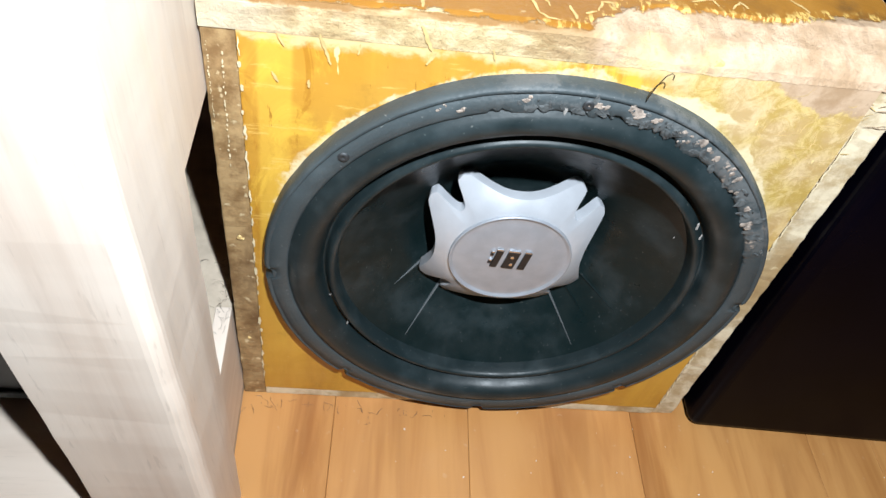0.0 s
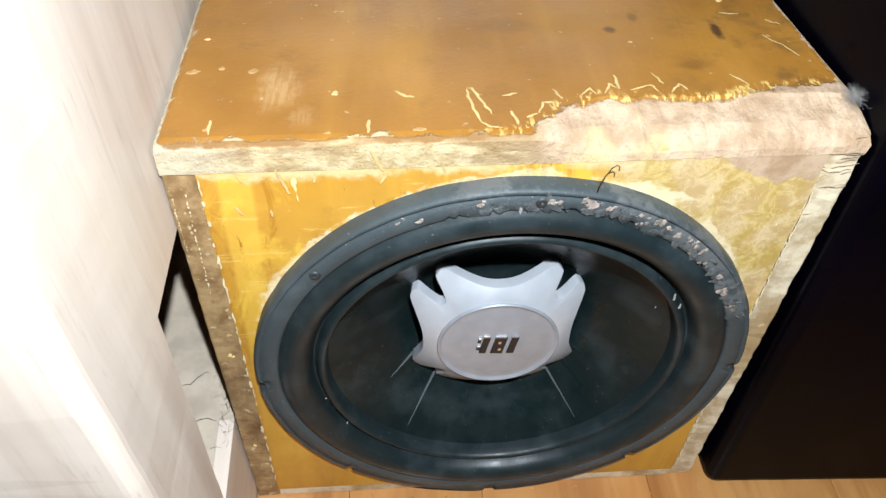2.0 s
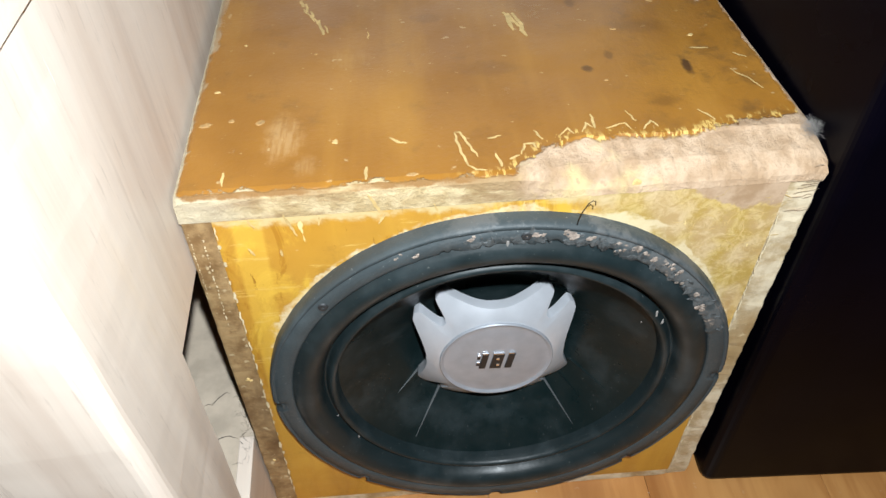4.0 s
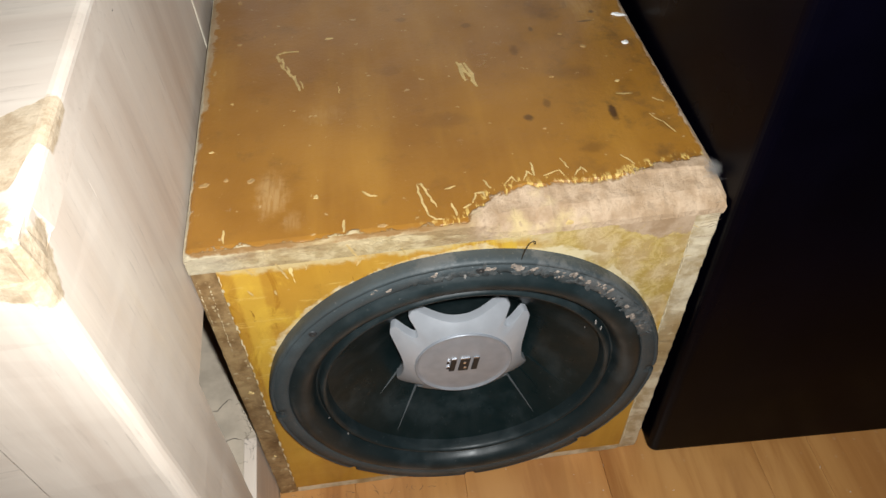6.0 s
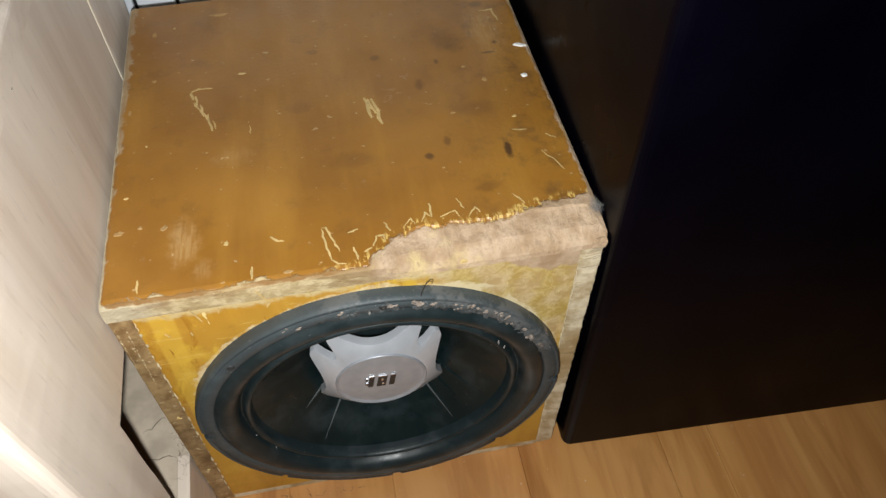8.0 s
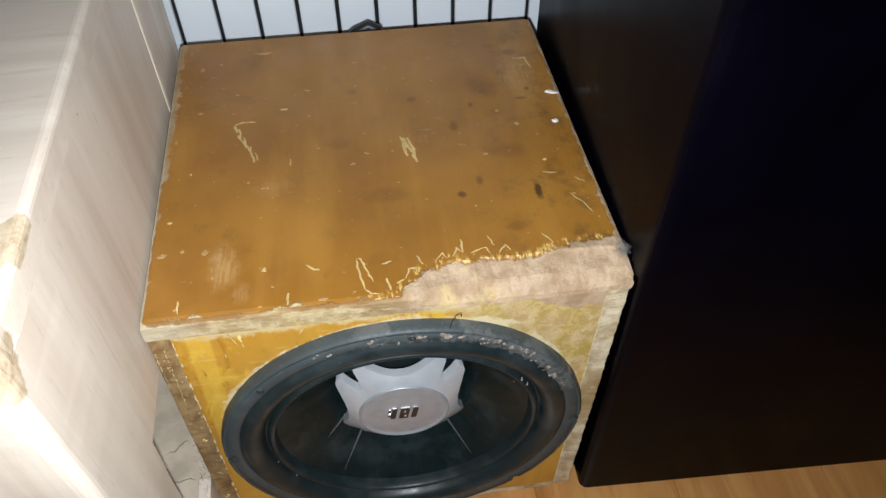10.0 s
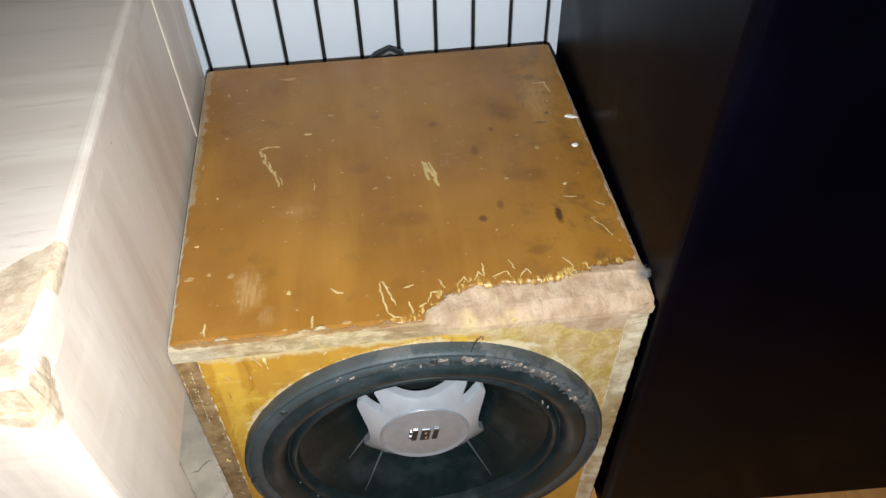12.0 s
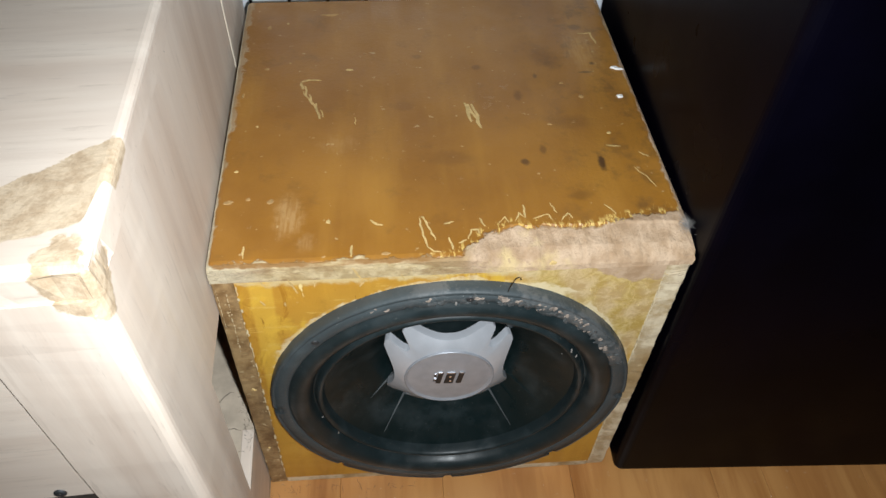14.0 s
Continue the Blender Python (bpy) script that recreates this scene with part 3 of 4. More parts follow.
for x, y, rx, ry in ((0.086, 0.333, 0.009, 0.0025), (0.027, 0.311, 0.003, 0.0035), (0.045, 0.318, 0.0015, 0.0015), (0.107, 0.236, 0.004, 0.0016), (0.052, 0.249, 0.0012, 0.0012), (0.031, 0.24, 0.0024, 0.002),
                     (0.079, 0.139, 0.0012, 0.0012), (0.031, 0.156, 0.0012, 0.0012), (0.315, 0.186, 0.003, 0.003), (0.301, 0.207, 0.002, 0.002), (0.28, 0.148, 0.0022, 0.0014), (0.329, 0.134, 0.002, 0.0015), (0.261, 0.086, 0.0015, 0.0012),
                     (0.05, 0.064, 0.003, 0.003), (0.018, 0.065, 0.0045, 0.0025), (0.033, 0.068, 0.002, 0.002), (0.095, 0.041, 0.002, 0.0025), (0.138, 0.007, 0.004, 0.0015), (0.093, 0.006, 0.002, 0.001), (0.02, 0.1, 0.002, 0.0012), (0.014, 0.2, 0.0015, 0.004)):
    marks = bmesh.new()
    fleck(marks, (x, y, H), rx, ry, TOP, height=0.0002)
    part("paint_chip", marks, random.choice((M_SCRATCH, M_PALE, M_PALE)), box)
# chips on the front
FRONT = (0, -1, 0)
chips, joint = bmesh.new(), bmesh.new()
for x0, z0, x1, z1, w in ((0.0272, 0.336, 0.0186, 0.03, 0.0017), (0.0192, 0.325, 0.0152, 0.25, 0.0010), (0.0120, 0.33, 0.0105, 0.28, 0.0008)):
    for k in range(22):
        q = (k + random.uniform(0, 0.5)) / 22
        e = q + random.uniform(0.2, 0.9) / 22
        jig = random.uniform(-0.0004, 0.0004)
        ribbon(joint, [(x0 + (x1 - x0) * f + jig, 0.0002, z0 + (z1 - z0) * f) for f in (q, e)], w * random.uniform(0.4, 1.1), FRONT, 0.0008)
for x, z, dx, dz, w in ((0.113, 0.349, 0.006, -0.013, 0.0018), (0.066, 0.339, 0.005, -0.016, 0.0016), (0.046, 0.338, 0.003, -0.007, 0.0013), (0.121, 0.335, -0.004, -0.007, 0.0015), (0.085, 0.336, -0.001, -0.006, 0.0012), (0.148, 0.34, 0.002, -0.006, 0.0012), (0.042, 0.316, 0.003, -0.006, 0.0014), (0.06, 0.313, 0.0, -0.005, 0.0014)):
    ribbon(chips, [(x, 0.0, z), (x + dx * 0.5, 0.0, z + dz * 0.5), (x + dx, 0.0, z + dz)], w, FRONT, 0.0007)
for _ in range(190):
    x, z = random.gauss(0.305, 0.026), random.gauss(0.302, 0.017)
    if math.hypot(x - CX, z - CZ) > RO + 0.006 and x < 0.345 and z < 0.33:
        a = random.uniform(-0.9, 1.5)
        l = random.uniform(0.002, 0.009)
        b = a + random.uniform(-1.0, 1.0)
        ribbon(chips, [(x, 0.0007, z), (x + l * math.cos(a), 0.0007, z + l * math.sin(a)), (x + l * (math.cos(a) + 0.7 * math.cos(b)), 0.0007, z + l * (math.sin(a) + 0.7 * math.sin(b)))], random.uniform(0.0003, 0.0007), FRONT, 0.0004)
for k in range(24):
    z = 0.02 + 0.0122 * k
    x = 0.3418 + 0.006 * z / H
    ribbon(joint, [(x, 0.0003, z), (x + random.uniform(-0.0003, 0.0005), 0.0008, z + random.uniform(0.009, 0.013))], random.uniform(0.0007, 0.0014), FRONT, 0.0012)
for x, z, r in ((0.0395, 0.236, 0.0035), (0.0145, 0.19, 0.002), (0.0165, 0.189, 0.0012), (0.011, 0.08, 0.0015), (0.0505, 0.262, 0.0022), (0.068, 0.282, 0.003), (0.26, 0.342, 0.003)):
    fleck(chips, (x, 0.0024 if x > 0.0175 else 0.0004, z), r, r, FRONT, 0.0006)
tagged(part("paint_line", joint, make_plain("cream_chipped_paint", (0.74, 0.62, 0.40), 0.75, 0, 0.15, 150), box, "cream paint line chipped along the board joint"), kind="stuff")
tagged(part("chipped_paint", chips, M_SCRATCH, box, "pale chips and scratches in the front varnish"), kind="stuff")

# flaky broken fibreboard along the top right edge
flakes = bmesh.new()
for _ in range(9):
    z = random.uniform(0.312, H - 0.006)
    x = W + 0.0065 * z / H
    ribbon(flakes, [(x - random.uniform(0.004, 0.016), 0.0, z), (x + random.uniform(-0.003, 0.0004), 0.001, z + random.uniform(-0.0015, 0.002))], random.uniform(0.0004, 0.001), FRONT, 0.0004)
tagged(part("torn_fibreboard", flakes, make_plain("torn_fibreboard", (0.52, 0.385, 0.26), 0.9, 0, 0.2, 120, 0.4), box, "torn pinkish fibreboard flakes"), kind="stuff")

# ---------- the driver ----------
driver = thing("subwoofer_driver", "round black subwoofer driver with silver star cap and dusty rim", "loudspeaker", (CX, 0.0007, CZ))
NOTCH = [radians(a) for a in (-90, -134, -47, -1, 180, 137, 48, 90)]


def nicked(a, r):
    if r > 0.15:
        for q in NOTCH[:5]:
            d = abs((a - q + math.pi) % (2 * math.pi) - math.pi)
            if d < 0.024:
                return r - 0.004
        return r + 0.0003 * math.sin(7 * a) + 0.0004 * noise.noise(Vector((a * 9, 0, 0)))
    return r


def torn(a, r):
    """The gasket's inner lip, torn into ragged flaps over the top and the upper right."""
    r = nicked(a, r)
    if r < 0.1475 and 0.25 < a < 2.0:
        soft = min(1.0, (a - 0.25) / 0.2, (2.0 - a) / 0.3)
        flap = noise.noise(Vector((a * 9, 1, 0))) + 0.6 * noise.noise(Vector((a * 31, 4, 0)))
        return r + soft * max(-0.0045, min(0.005, round(flap * 3) * 0.0022 + 0.001 * noise.noise(Vector((a * 70, 7, 0)))))
    return r


part("gasket", lathe([(0.1432, -0.008), (0.1438, -0.0106), (0.1452, -0.0114), (0.1538, -0.0122), (0.1546, -0.0106), (0.1550, -0.0106), (0.1555, -0.0122), (0.1572, -0.0112), (0.1582, -0.0085), (RO, -0.005), (RO, 0.0)], 576, torn), M_GASKET, driver, "dusty grey-black rubber gasket with notched rim", True)
part("surround", lathe([(0.1485, -0.0086), (0.1455, -0.0086), (0.1435, -0.0099), (0.1412, -0.0120), (0.1385, -0.0136), (0.1350, -0.0142), (0.1315, -0.0135), (0.1280, -0.0114), (0.1256, -0.0082), (0.1238, -0.0042), (0.1228, -0.0008), (0.1220, 0.0003), (0.1211, -0.0010), (0.1199, -0.0036), (0.1184, -0.0058), (0.1167, -0.0067), (0.1151, -0.0060), (0.1141, -0.0034), (0.1136, 0.0008), (0.1131, 0.0055)], 144), M_ROLL, driver, "black rubber surround roll", True)
cone_prof = []
for k in range(15):
    r = 0.1135 - (0.1135 - 0.03) * k / 14
    cone_prof.append((r, min(0.0045 + 0.082 * (1 - (r / 0.1135) ** 1.05), 0.0475 + 0.0002 * k)))
cone_prof += [(0.015, 0.0505), (0.001, 0.0505)]
cone = part("cone", lathe(cone_prof, 128), M_CONE, driver, "glossy black cone with raised ribs", True)


def cone_y(r):
    return 0.0045 + 0.082 * (1 - (r / 0.1135) ** 1.05)


# lighter grey: light caught by three of the ribs, put into their colour
M_RIB = make_plain("grey_lit_rib", (0.11, 0.12, 0.125), 0.45)
for a0, r0, r1 in ((212, 0.060, 0.088), (234, 0.055, 0.108), (306, 0.055, 0.108), (317, 0.06, 0.095), (330, 0.06, 0.104)):
    for a in (radians(a0),):
        bm = bmesh.new()
        rows = []
        for k in range(9):
            r = r0 + (r1 - r0) * k / 8
            h = 0.003 * (1 - k / 8) + 0.0001
            w = (0.0013 if a0 in (234, 306) else 0.0008) * (1 - 0.7 * k / 8)
            u, s = Vector((math.cos(a), 0, math.sin(a))), Vector((-math.sin(a), 0, math.cos(a)))
            y = cone_y(r)
            rows.append([bm.verts.new(u * r + s * w + Vector((0, y + 0.001, 0))), bm.verts.new(u * r + s * w * 0.4 + Vector((0, y - h, 0))), bm.verts.new(u * r - s * w * 0.4 + Vector((0, y - h, 0))), bm.verts.new(u * r - s * w + Vector((0, y + 0.001, 0)))])
        for p, q in zip(rows, rows[1:]):
            for i in range(3):
                bm.faces.new((p[i], p[i + 1], q[i + 1], q[i]))
        part("cone_rib", bm, M_CONE if a0 in (317, 330) else M_RIB, cone)

# silver star cap: eight blunt tips in four pairs, deep bays between the pairs, narrow slots inside them
def star_edge(a):
    d = ((math.degrees(a) - 45) % 90 + 45) % 90 - 45
    d = abs(d)
    if d < 6.6:
        return 0.0515 + 0.0150 * (d / 6.6) ** 3.2
    if d < 15.2:
        return 0.0688 - 0.0004 * abs(d - 11)
    q = (d - 15.2) / 29.8
    return 0.0505 + 0.0165 * (1 - q) ** 2.3


def star_cap():
    bm = bmesh.new()
    seg = 480
    rings = []
    for k in range(12):
        ring = []
        for i in range(seg):
            a = 2 * math.pi * (i + 0.5) / seg
            f = k / 11
            r = 0.0408 + (star_edge(a) - 0.0408) * f
            u = max(r - 0.0408, 0) / 0.0287
            y = 0.0150 + 0.0010 * f + 0.0158 * u ** 1.25
            ring.append(bm.verts.new((r * math.cos(a), y, r * math.sin(a))))
        rings.append(ring)
    wall = [[bm.verts.new((v.co.x * q, v.co.y + h, v.co.z * q)) for v in rings[-1]] for q, h in ((1.0, 0.0), (1.001, 0.0012), (0.985, 0.0085))]
    for a, b in list(zip(rings, rings[1:])) + list(zip(wall, wall[1:])):
        for i in range(seg):
            j = (i + 1) % seg
            bm.faces.new((a[i], a[j], b[j], b[i]))
    return bm


star = part("star_cap", star_cap(), M_SILVER, driver, "matt silver plastic star with eight blunt tips", True)
disc = part("cap_disc", lathe([(0.0414, 0.0165), (0.0413, 0.0136), (0.0407, 0.0130), (0.0400, 0.0132), (0.0388, 0.0146), (0.0380, 0.0148), (0.034, 0.0143), (0.026, 0.0135), (0.016, 0.0129), (0.007, 0.0126), (0.0004, 0.0125)], 128), M_SILVER_CAP, star, "domed silver disc with fine rim", True)


# maker's mark, kept to plain slanted blocks in black with a bright edge
def mark_block(x, z, w, h, material, y):
    bm = block(-w / 2, w / 2, -0.0006, 0.0006, -h / 2, h / 2, 0.0002, 1)
    for v in bm.verts:
        v.co.x += 0.12 * v.co.z
    o = part("mark", bm, material, disc)
    o.location = (x, y, z)
    o.rotation_euler = (0, radians(4), 0)


for x, z, w, h in ((-0.0112, 0.0022, 0.0046, 0.0165), (-0.0016, 0.0015, 0.0082, 0.0165), (0.0078, 0.0012, 0.0048, 0.0165), (-0.0149, 0.0068, 0.0022, 0.0030), (-0.0156, -0.0010, 0.0024, 0.0026)):
    mark_block(x + 0.002, z, w, h, M_INK, 0.0121)
    mark_block(x + 0.0021 + 0.06 * h, z + h / 2 + 0.0006, w * 0.95, 0.0011, M_CHROME, 0.0121)
for z in (0.0048, -0.0022):
    mark_block(0.0008, z, 0.0022, 0.0024, M_CHROME, 0.0117)


# glue, crumbs and dust that stick to the gasket
crumbs = bmesh.new()
for _ in range(70):
    a = radians(random.choice((random.uniform(18, 100), random.uniform(30, 105))))
    r = random.uniform(0.1445, 0.1535)
    s = random.uniform(0.0008, 0.0048)
    fleck(crumbs, (r * math.cos(a), -0.0114 - 0.09 * (r - 0.1452), r * math.sin(a)), s, s * random.uniform(0.3, 0.8), FRONT, 0.0002, random.uniform(0, 3), 0.0005)
tagged(part("gasket_residue", crumbs, M_GREY_GLUE, driver, "grey torn rubber residue"), kind="stuff")
for a, r, s in ((84, 0.1505, 0.0035), (77, 0.152, 0.0045), (72, 0.1515, 0.003), (66, 0.153, 0.0028), (60, 0.1525, 0.0042), (55, 0.151, 0.003), (50, 0.1525, 0.0028), (47, 0.152, 0.003), (98, 0.151, 0.0025), (110, 0.15, 0.002), (36, 0.149, 0.003), (31, 0.146, 0.0035), (64, 0.149, 0.002), (44, 0.147, 0.002), (113, 0.153, 0.0015)):
    a = radians(a)
    tan = bmesh.new()
    for _ in range(4):
        b, d = a + random.gauss(0, 0.016), r + random.gauss(0, 0.0009)
        fleck(tan, (d * math.cos(b), -0.012, d * math.sin(b)), s * random.uniform(0.3, 0.8), s * random.uniform(0.3, 0.7), FRONT, 0.0002, -b + 1.57 + random.uniform(-0.8, 0.8), 0.0004)
    part("dried_glue", tan, M_GLUE, driver)
for a, r, s, y in ((146, 0.131, 0.0028, -0.0068), (150, 0.1285, 0.0014, -0.0034), (208, 0.1198, 0.0018, -0.0062), (28, 0.1198, 0.0022, -0.0062), (33, 0.1198, 0.003, -0.0062), (192, 0.1202, 0.001, -0.0062), (60, 0.135, 0.0016, -0.01), (22, 0.106, 0.0008, 0.008), (90, 0.145, 0.0032, -0.0112), (37, 0.138, 0.0018, -0.0115), (43, 0.139, 0.0014, -0.0116)):
    a = radians(a)
    bits = bmesh.new()
    fleck(bits, (r * math.cos(a), y, r * math.sin(a)), s * 1.2, s * 0.35, FRONT, 0.0002, a * 3, 0.0003)
    part("lint_speck", bits, M_DUST, driver)
for a, r in ((137, 0.150), (86, 0.150)):
    a = radians(a)
    bm = lathe([(0.0004, -0.0004), (0.0012, -0.0008), (0.0026, -0.0007), (0.0032, 0.0), (0.0034, 0.0008)], 20)
    o = part("screw", bm, M_STEEL, driver, "dull steel screw head", True)
    o.location = (r * math.cos(a), -0.012, r * math.sin(a))
bm = bmesh.new()
tube(bm, [(0.0, 0.001, 0.0), (0.0004, -0.0004, 0.006), (0.002, -0.0006, 0.012), (0.0045, -0.0006, 0.0175), (0.0068, -0.0006, 0.0192), (0.0082, -0.0006, 0.0182), (0.0082, -0.0006, 0.0158)], 0.0003, 6)
wire = part("wire_stub", bm, M_WIRE, driver, "thin dark hooked wire end", True)
wire.location = (0.0385, -0.0105, 0.1525)


# ---------- black cabinet beside the box ----------
def black_cabinet():
    cab = thing("tall_black_cabinet", "tall black satin cabinet with rounded front edges standing on the floor", "cabinet", (0.3685, -0.006, 0))
    body = block(0, 0.62, -0.005, 0.38, 0.0025, 1.5, 0.0095, 6)
    for v in body.verts:
        v.co.x, v.co.y = v.co.x + 0.02 * v.co.y, v.co.y - 0.042 * v.co.x
    part("body", body, M_BLACK, cab)
    for x in (0.03, 0.58):
        for y in (0.03, 0.35):
            o = part("foot", lathe([(0.0005, 0.0), (0.013, 0.0), (0.0155, 0.001), (0.0155, 0.0035)], 24), M_INK, cab, "black round rubber foot", True)
            o.rotation_euler = (radians(90), 0, 0)
            o.location = (x, y, 0)
    return cab


black_cabinet()


# ---------- pale oak TV bench ----------
bench = thing("tv_bench", "pale washed-oak laminate bench with chipped corner exposing chipboard", "bench", (0.0085, 0, 0))
bench.rotation_euler = (0, 0, radians(2.8))
TZ = 0.512


def bench_top():
    """A slab with softened edges, its front right corner broken and crumbly."""
    bm = block(-1.1, 0.0012, -0.1338, 0.40, TZ - 0.022, TZ, 0)
    upper = [e for e in bm.edges if all(v.co.z > TZ - 0.001 for v in e.verts) and (all(v.co.x > 0 for v in e.verts) or all(v.co.y < 0 for v in e.verts))]
    upper += [e for e in bm.edges if all(v.co.x > 0 and v.co.y < 0 for v in e.verts)]
    bmesh.ops.bevel(bm, geom=upper, offset=0.005, segments=4, affect="EDGES", profile=0.5)
    long = [e for e in bm.edges if abs(e.verts[0].co.y - e.verts[1].co.y) > 0.3]
    bmesh.ops.subdivide_edges(bm, edges=long, cuts=90, use_grid_fill=True)
    wide = [e for e in bm.edges if abs(e.verts[0].co.x - e.verts[1].co.x) > 0.5]
    bmesh.ops.subdivide_edges(bm, edges=wide, cuts=110, use_grid_fill=True)
    for v in bm.verts:
        c = v.co
        far = math.sqrt((0.75 * (c.x + 0.012)) ** 2 + (c.y + 0.126) ** 2 + (c.z - 0.49) ** 2)
        if far < 0.02:
            c += noise.noise_vector(c * 90) * 0.0014 + Vector((-0.0006, 0.001, -0.0008))
    return bm


part("top", bench_top(), M_CHIP_X, bench, "pale oak laminate top, front edge chipped to chipboard")


def leg(x0, x1, y0, y1, taper):
    bm = block(x0, x1, y0, y1, 0.0, TZ - 0.0219, 0)
    corner = [e for e in bm.edges if all(abs(v.co.x - x1) < 1e-4 and abs(v.co.y - y0) < 1e-4 for v in e.verts)]
    bmesh.ops.bevel(bm, geom=corner, offset=0.008, segments=5, affect="EDGES", profile=0.5)
    long = [e for e in bm.edges if abs(e.verts[0].co.z - e.verts[1].co.z) > 0.3]
    bmesh.ops.subdivide_edges(bm, edges=long, cuts=40, use_grid_fill=True)
    for v in bm.verts:
        if taper and v.co.y > (y0 + y1) / 2 and v.co.z < 0.31:
            v.co.y -= 0.026 * (1 - v.co.z / 0.31)
        v.co += noise.noise_vector(v.co * 45) * 0.0005
    return bm


part("leg", leg(-0.064, 0.0, -0.134, -0.058, True), M_CHIP_Z, bench, "tapered pale oak leg with chipped upper corner")
part("leg", leg(-0.05, -0.0005, 0.277, 0.39, False), M_ASH_Z, bench)
part("leg", leg(-1.09, -1.03, -0.134, -0.058, True), M_ASH_Z, bench)
part("leg", leg(-1.09, -1.03, 0.33, 0.39, False), M_ASH_Z, bench)
part("side_apron", block(-0.02, -0.0003, -0.0585, 0.2745, 0.298, TZ - 0.0224, 0.0008, 2), M_ASH_Z, bench, "pale oak side panel", False)
part("edge_tape", block(-0.02, 0.0004, 0.2745, 0.2768, 0.298, TZ - 0.0224, 0.0003, 1), M_CREAM, bench, "cream edge tape")
o = part("pin", lathe([(0.0003, -0.0008), (0.0009, -0.0006), (0.0011, 0.0004)], 12), M_STEEL, bench, "bright staple tip in the joint", True)
o.location, o.rotation_euler = (0.0002, 0.064, TZ - 0.0226), (0, 0, radians(90))
front = part("front_apron", block(-1.03, -0.063, -0.1318, -0.112, 0.296, TZ - 0.0219, 0.001, 2), M_ASH_X, bench, "pale oak front rail")
o = part("screw", lathe([(0.0004, -0.0012), (0.002, -0.0016), (0.0036, -0.0012), (0.0042, 0.0006)], 20), M_STEEL, front, "small steel screw", True)
o.location = (-0.085, -0.1318, 0.303)
shelf = part("shelf", block(-1.03, -0.064, -0.118, 0.36, 0.028, 0.05, 0.0012, 2), M_ASH_X, bench, "pale oak lower shelf board")
rail = part("lower_rail", block(-0.082, -0.0088, -0.0735, 0.36, 0.0, 0.105, 0.0012, 2), M_RAIL, bench, "dusty pale oak lower rail with cracked surface")
part("edge_strip", block(-0.0195, -0.0082, -0.073, 0.008, 0.012, 0.1064, 0.0008, 2), M_ASH_Y, rail, "pale oak edge strip")
for pts in ([(-0.052, 0.040), (-0.0475, 0.0425), (-0.044, 0.0415), (-0.040, 0.047), (-0.034, 0.052), (-0.031, 0.051)], [(-0.05, 0.012), (-0.038, 0.009), (-0.028, 0.011), (-0.021, 0.008)]):
    crack = bmesh.new()
    ribbon(crack, [(x, y, 0.105) for x, y in pts], 0.0008, TOP, 0.0003)
    part("crack", crack, M_HAIR, rail)
part("back_panel", block(-1.03, -0.05, 0.375, 0.385, 0.05, TZ - 0.0224, 0), M_INK, bench, "black back panel")

player = thing("media_player", "flat black device box standing on the bench shelf", "device")
part("case", block(-0.52, -0.085, -0.045, 0.28, 0.058, 0.14, 0.003, 2), M_INK, player)
part("front_strip", block(-0.515, -0.08, -0.048, -0.0445, 0.06, 0.068, 0.001, 1), M_GREY_GLUE, player, "dull grey strip along the base")
for x in (-0.5, -0.1):
    for y in (-0.02, 0.25):
        o = part("foot", lathe([(0.0005, 0.0), (0.01, 0.0), (0.011, 0.008)], 16), M_INK, player)
        o.rotation_euler = (radians(90), 0, 0)
        o.location = (x, y, 0.05)

# ---------- loose small things ----------
bm = bmesh.new()
tube(bm, [(0.14, 0.387, 0.20), (0.155, 0.387, 0.30), (0.166, 0.387, 0.327), (0.18, 0.387, 0.339), (0.194, 0.387, 0.345), (0.203, 0.387, 0.341), (0.207, 0.387, 0.328), (0.208, 0.388, 0.30), (0.208, 0.388, 0.1)], 0.0065, 10)
tagged(link("speaker_cable", bm, M_INK, None, "", True), "loop of thick black cable behind the wooden box", "cable")

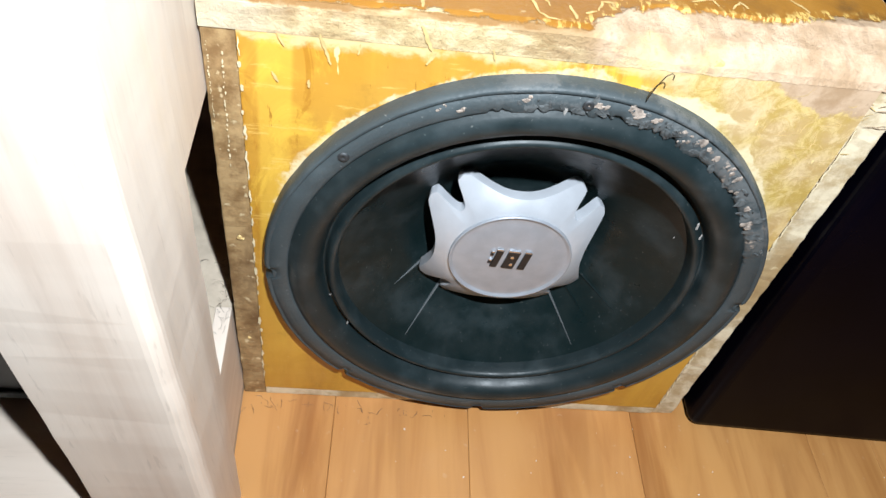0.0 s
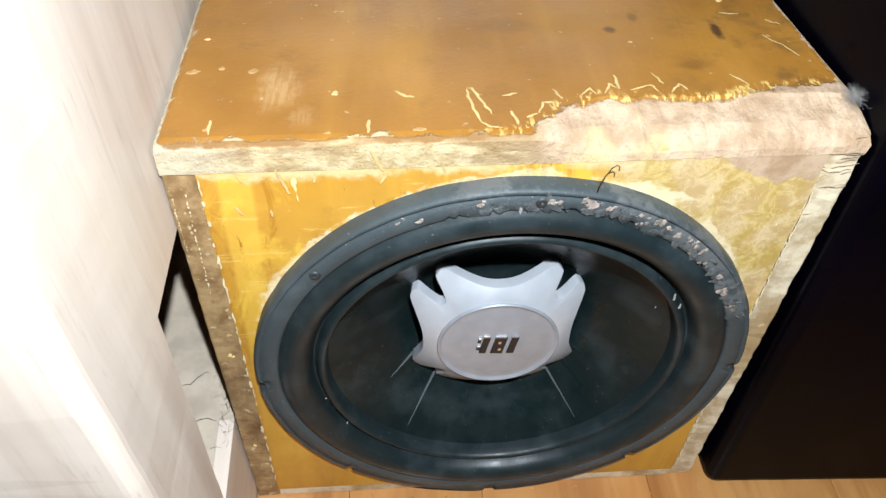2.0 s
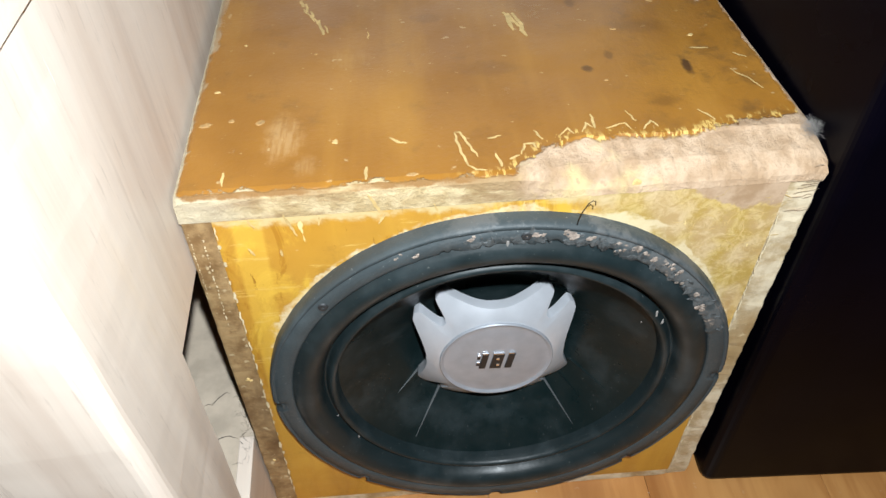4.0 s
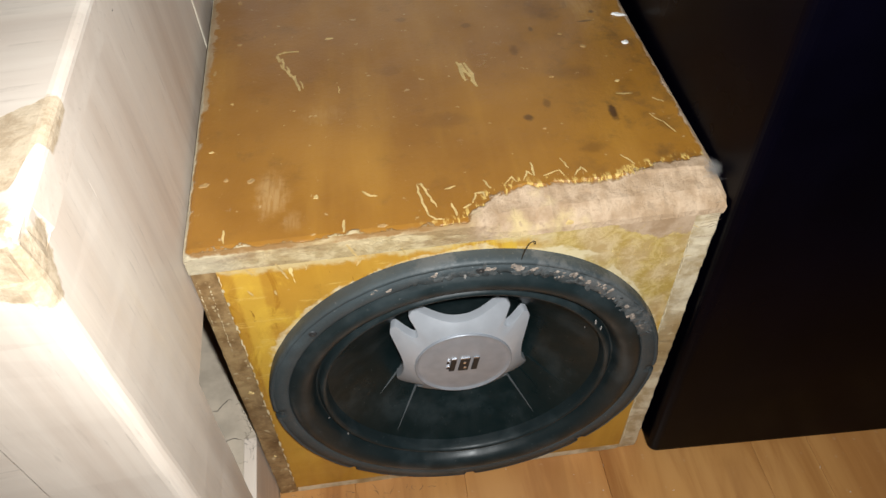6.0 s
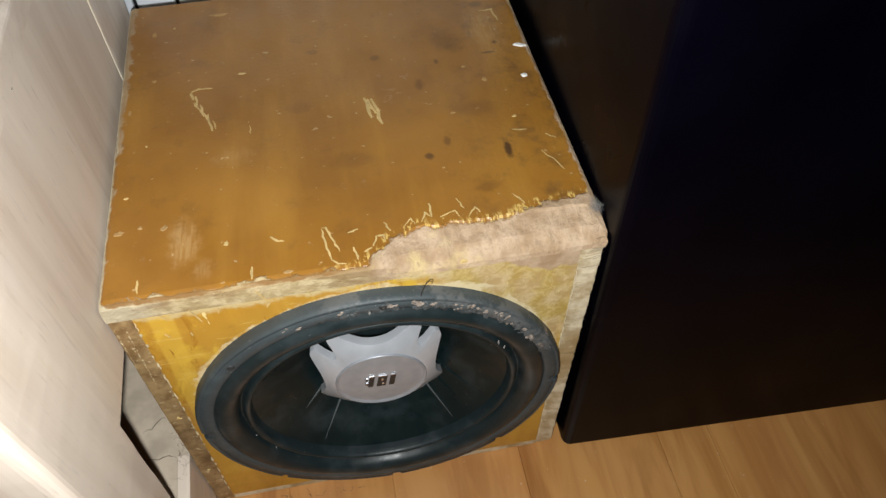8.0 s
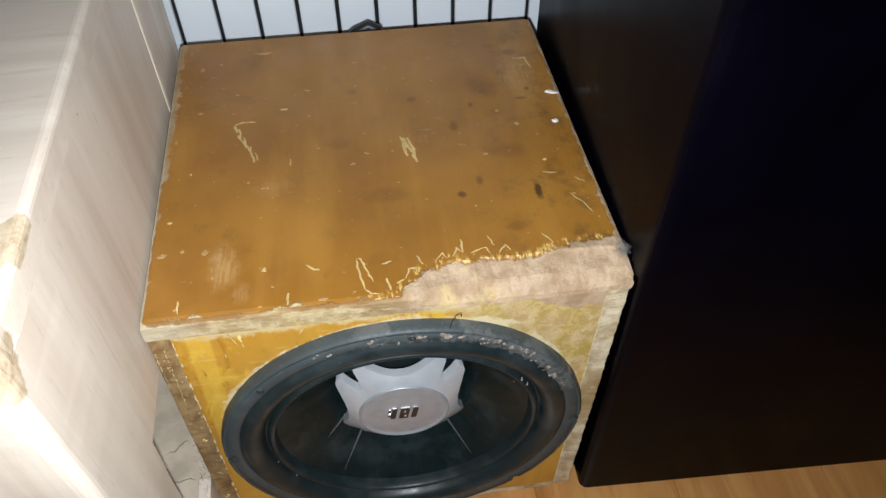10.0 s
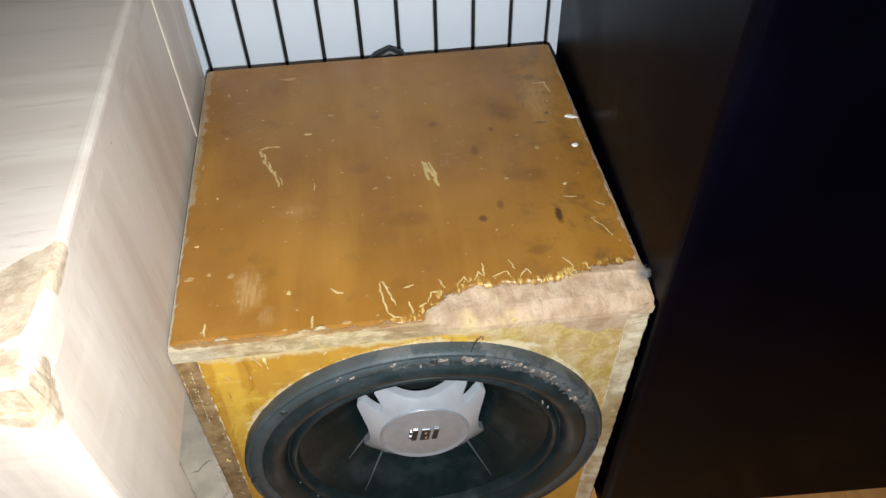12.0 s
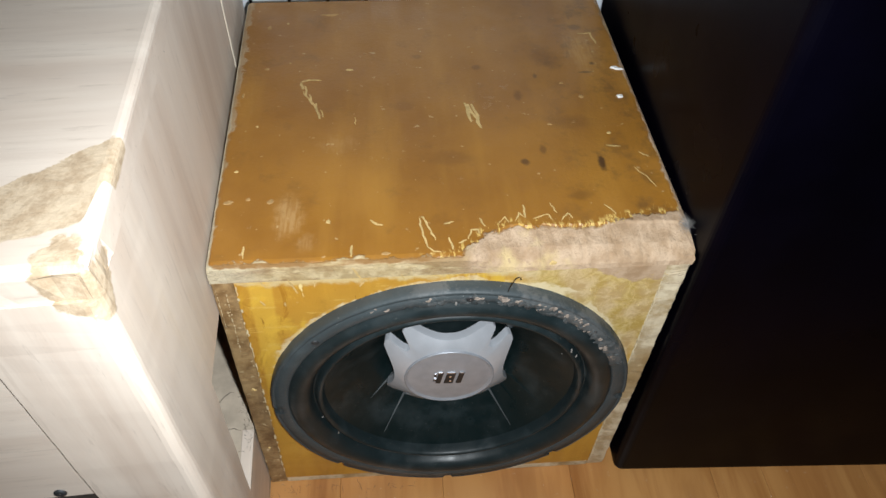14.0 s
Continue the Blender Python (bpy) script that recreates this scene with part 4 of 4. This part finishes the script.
bm = bmesh.new()
hairs(bm, (0.363, 0.024, 0.355), (0.0018, 0.0028, 0.0018), 320, 0.006, 0.00004)
tagged(link("dust_ball", bm, M_DUST), "grey ball of dust fluff caught on the box corner", "dust", kind="stuff")
bm = bmesh.new()
for k in range(14):
    hairs(bm, (-0.004 + random.uniform(-0.006, 0.002), random.uniform(0.0, 0.2), 0.108), (0.003, 0.014, 0.002), 10, 0.013, 0.00008)
hairs(bm, (-0.006, 0.045, 0.112), (0.003, 0.03, 0.003), 60, 0.012, 0.0001)
hairs(bm, (-0.012, 0.13, 0.114), (0.005, 0.012, 0.004), 70, 0.016, 0.0001)
tagged(link("dust_fluff", bm, M_HAIR), "dark dust and hair between the box and the bench", "dust", kind="stuff")
bm = bmesh.new()
for _ in range(34):
    x, y = random.uniform(0.0, 0.6), random.uniform(-0.14, -0.004)
    s = random.uniform(0.0002, 0.0007)
    fleck(bm, (x, y, 0.0), s, s, TOP, 0.0003, 0, 0.0006)
tagged(link("floor_crumbs", bm, M_WHITE), "scattered pale crumbs of dust on the floor", "crumbs", kind="stuff")
bm = bmesh.new()
hairs(bm, (0.07, -0.012, 0.0012), (0.05, 0.004, 0.0004), 40, 0.01, 0.00012)
tagged(link("floor_hairs", bm, M_HAIR), "fine dark hairs on the floor before the box", "dust", kind="stuff")
bm = bmesh.new()
fleck(bm, (0.356, 0.228, H), 0.0028, 0.008, (0.1, 0, 1), 0.0006, -0.2, 0.0012)
fleck(bm, (0.350, 0.185, H), 0.0035, 0.0028, TOP, 0.0006, 0.4, 0.001)
tagged(link("plaster_crumb", bm, M_WHITE), "white flaked plaster crumbs lying on the box", "crumb", kind="stuff")

# ---------- floor strips ----------
edges = [-0.04, 0.074, 0.183, 0.322, 0.476, 0.533]
while edges[-1] < 1.8:
    edges.append(edges[-1] + (0.11, 0.14, 0.125)[len(edges) % 3])
while edges[0] > -1.75:
    edges.insert(0, edges[0] - (0.115, 0.135, 0.12)[len(edges) % 3])
for i, (a, b) in enumerate(zip(edges, edges[1:])):
    y = ROOM_F + 0.37 * ((i * 7) % 5) / 5
    cuts = [ROOM_F]
    while y < ROOM_B:
        if y - cuts[-1] > 0.1:
            cuts.append(y)
        y += 0.86
    cuts.append(ROOM_B)
    for c, d in zip(cuts, cuts[1:]):
        bm = block(a + 0.00012, b - 0.00012, c + 0.00015, d - 0.00015, -0.0035, 0.0, 0.0004, 1)
        part("plank", bm, M_FLOOR, floor)
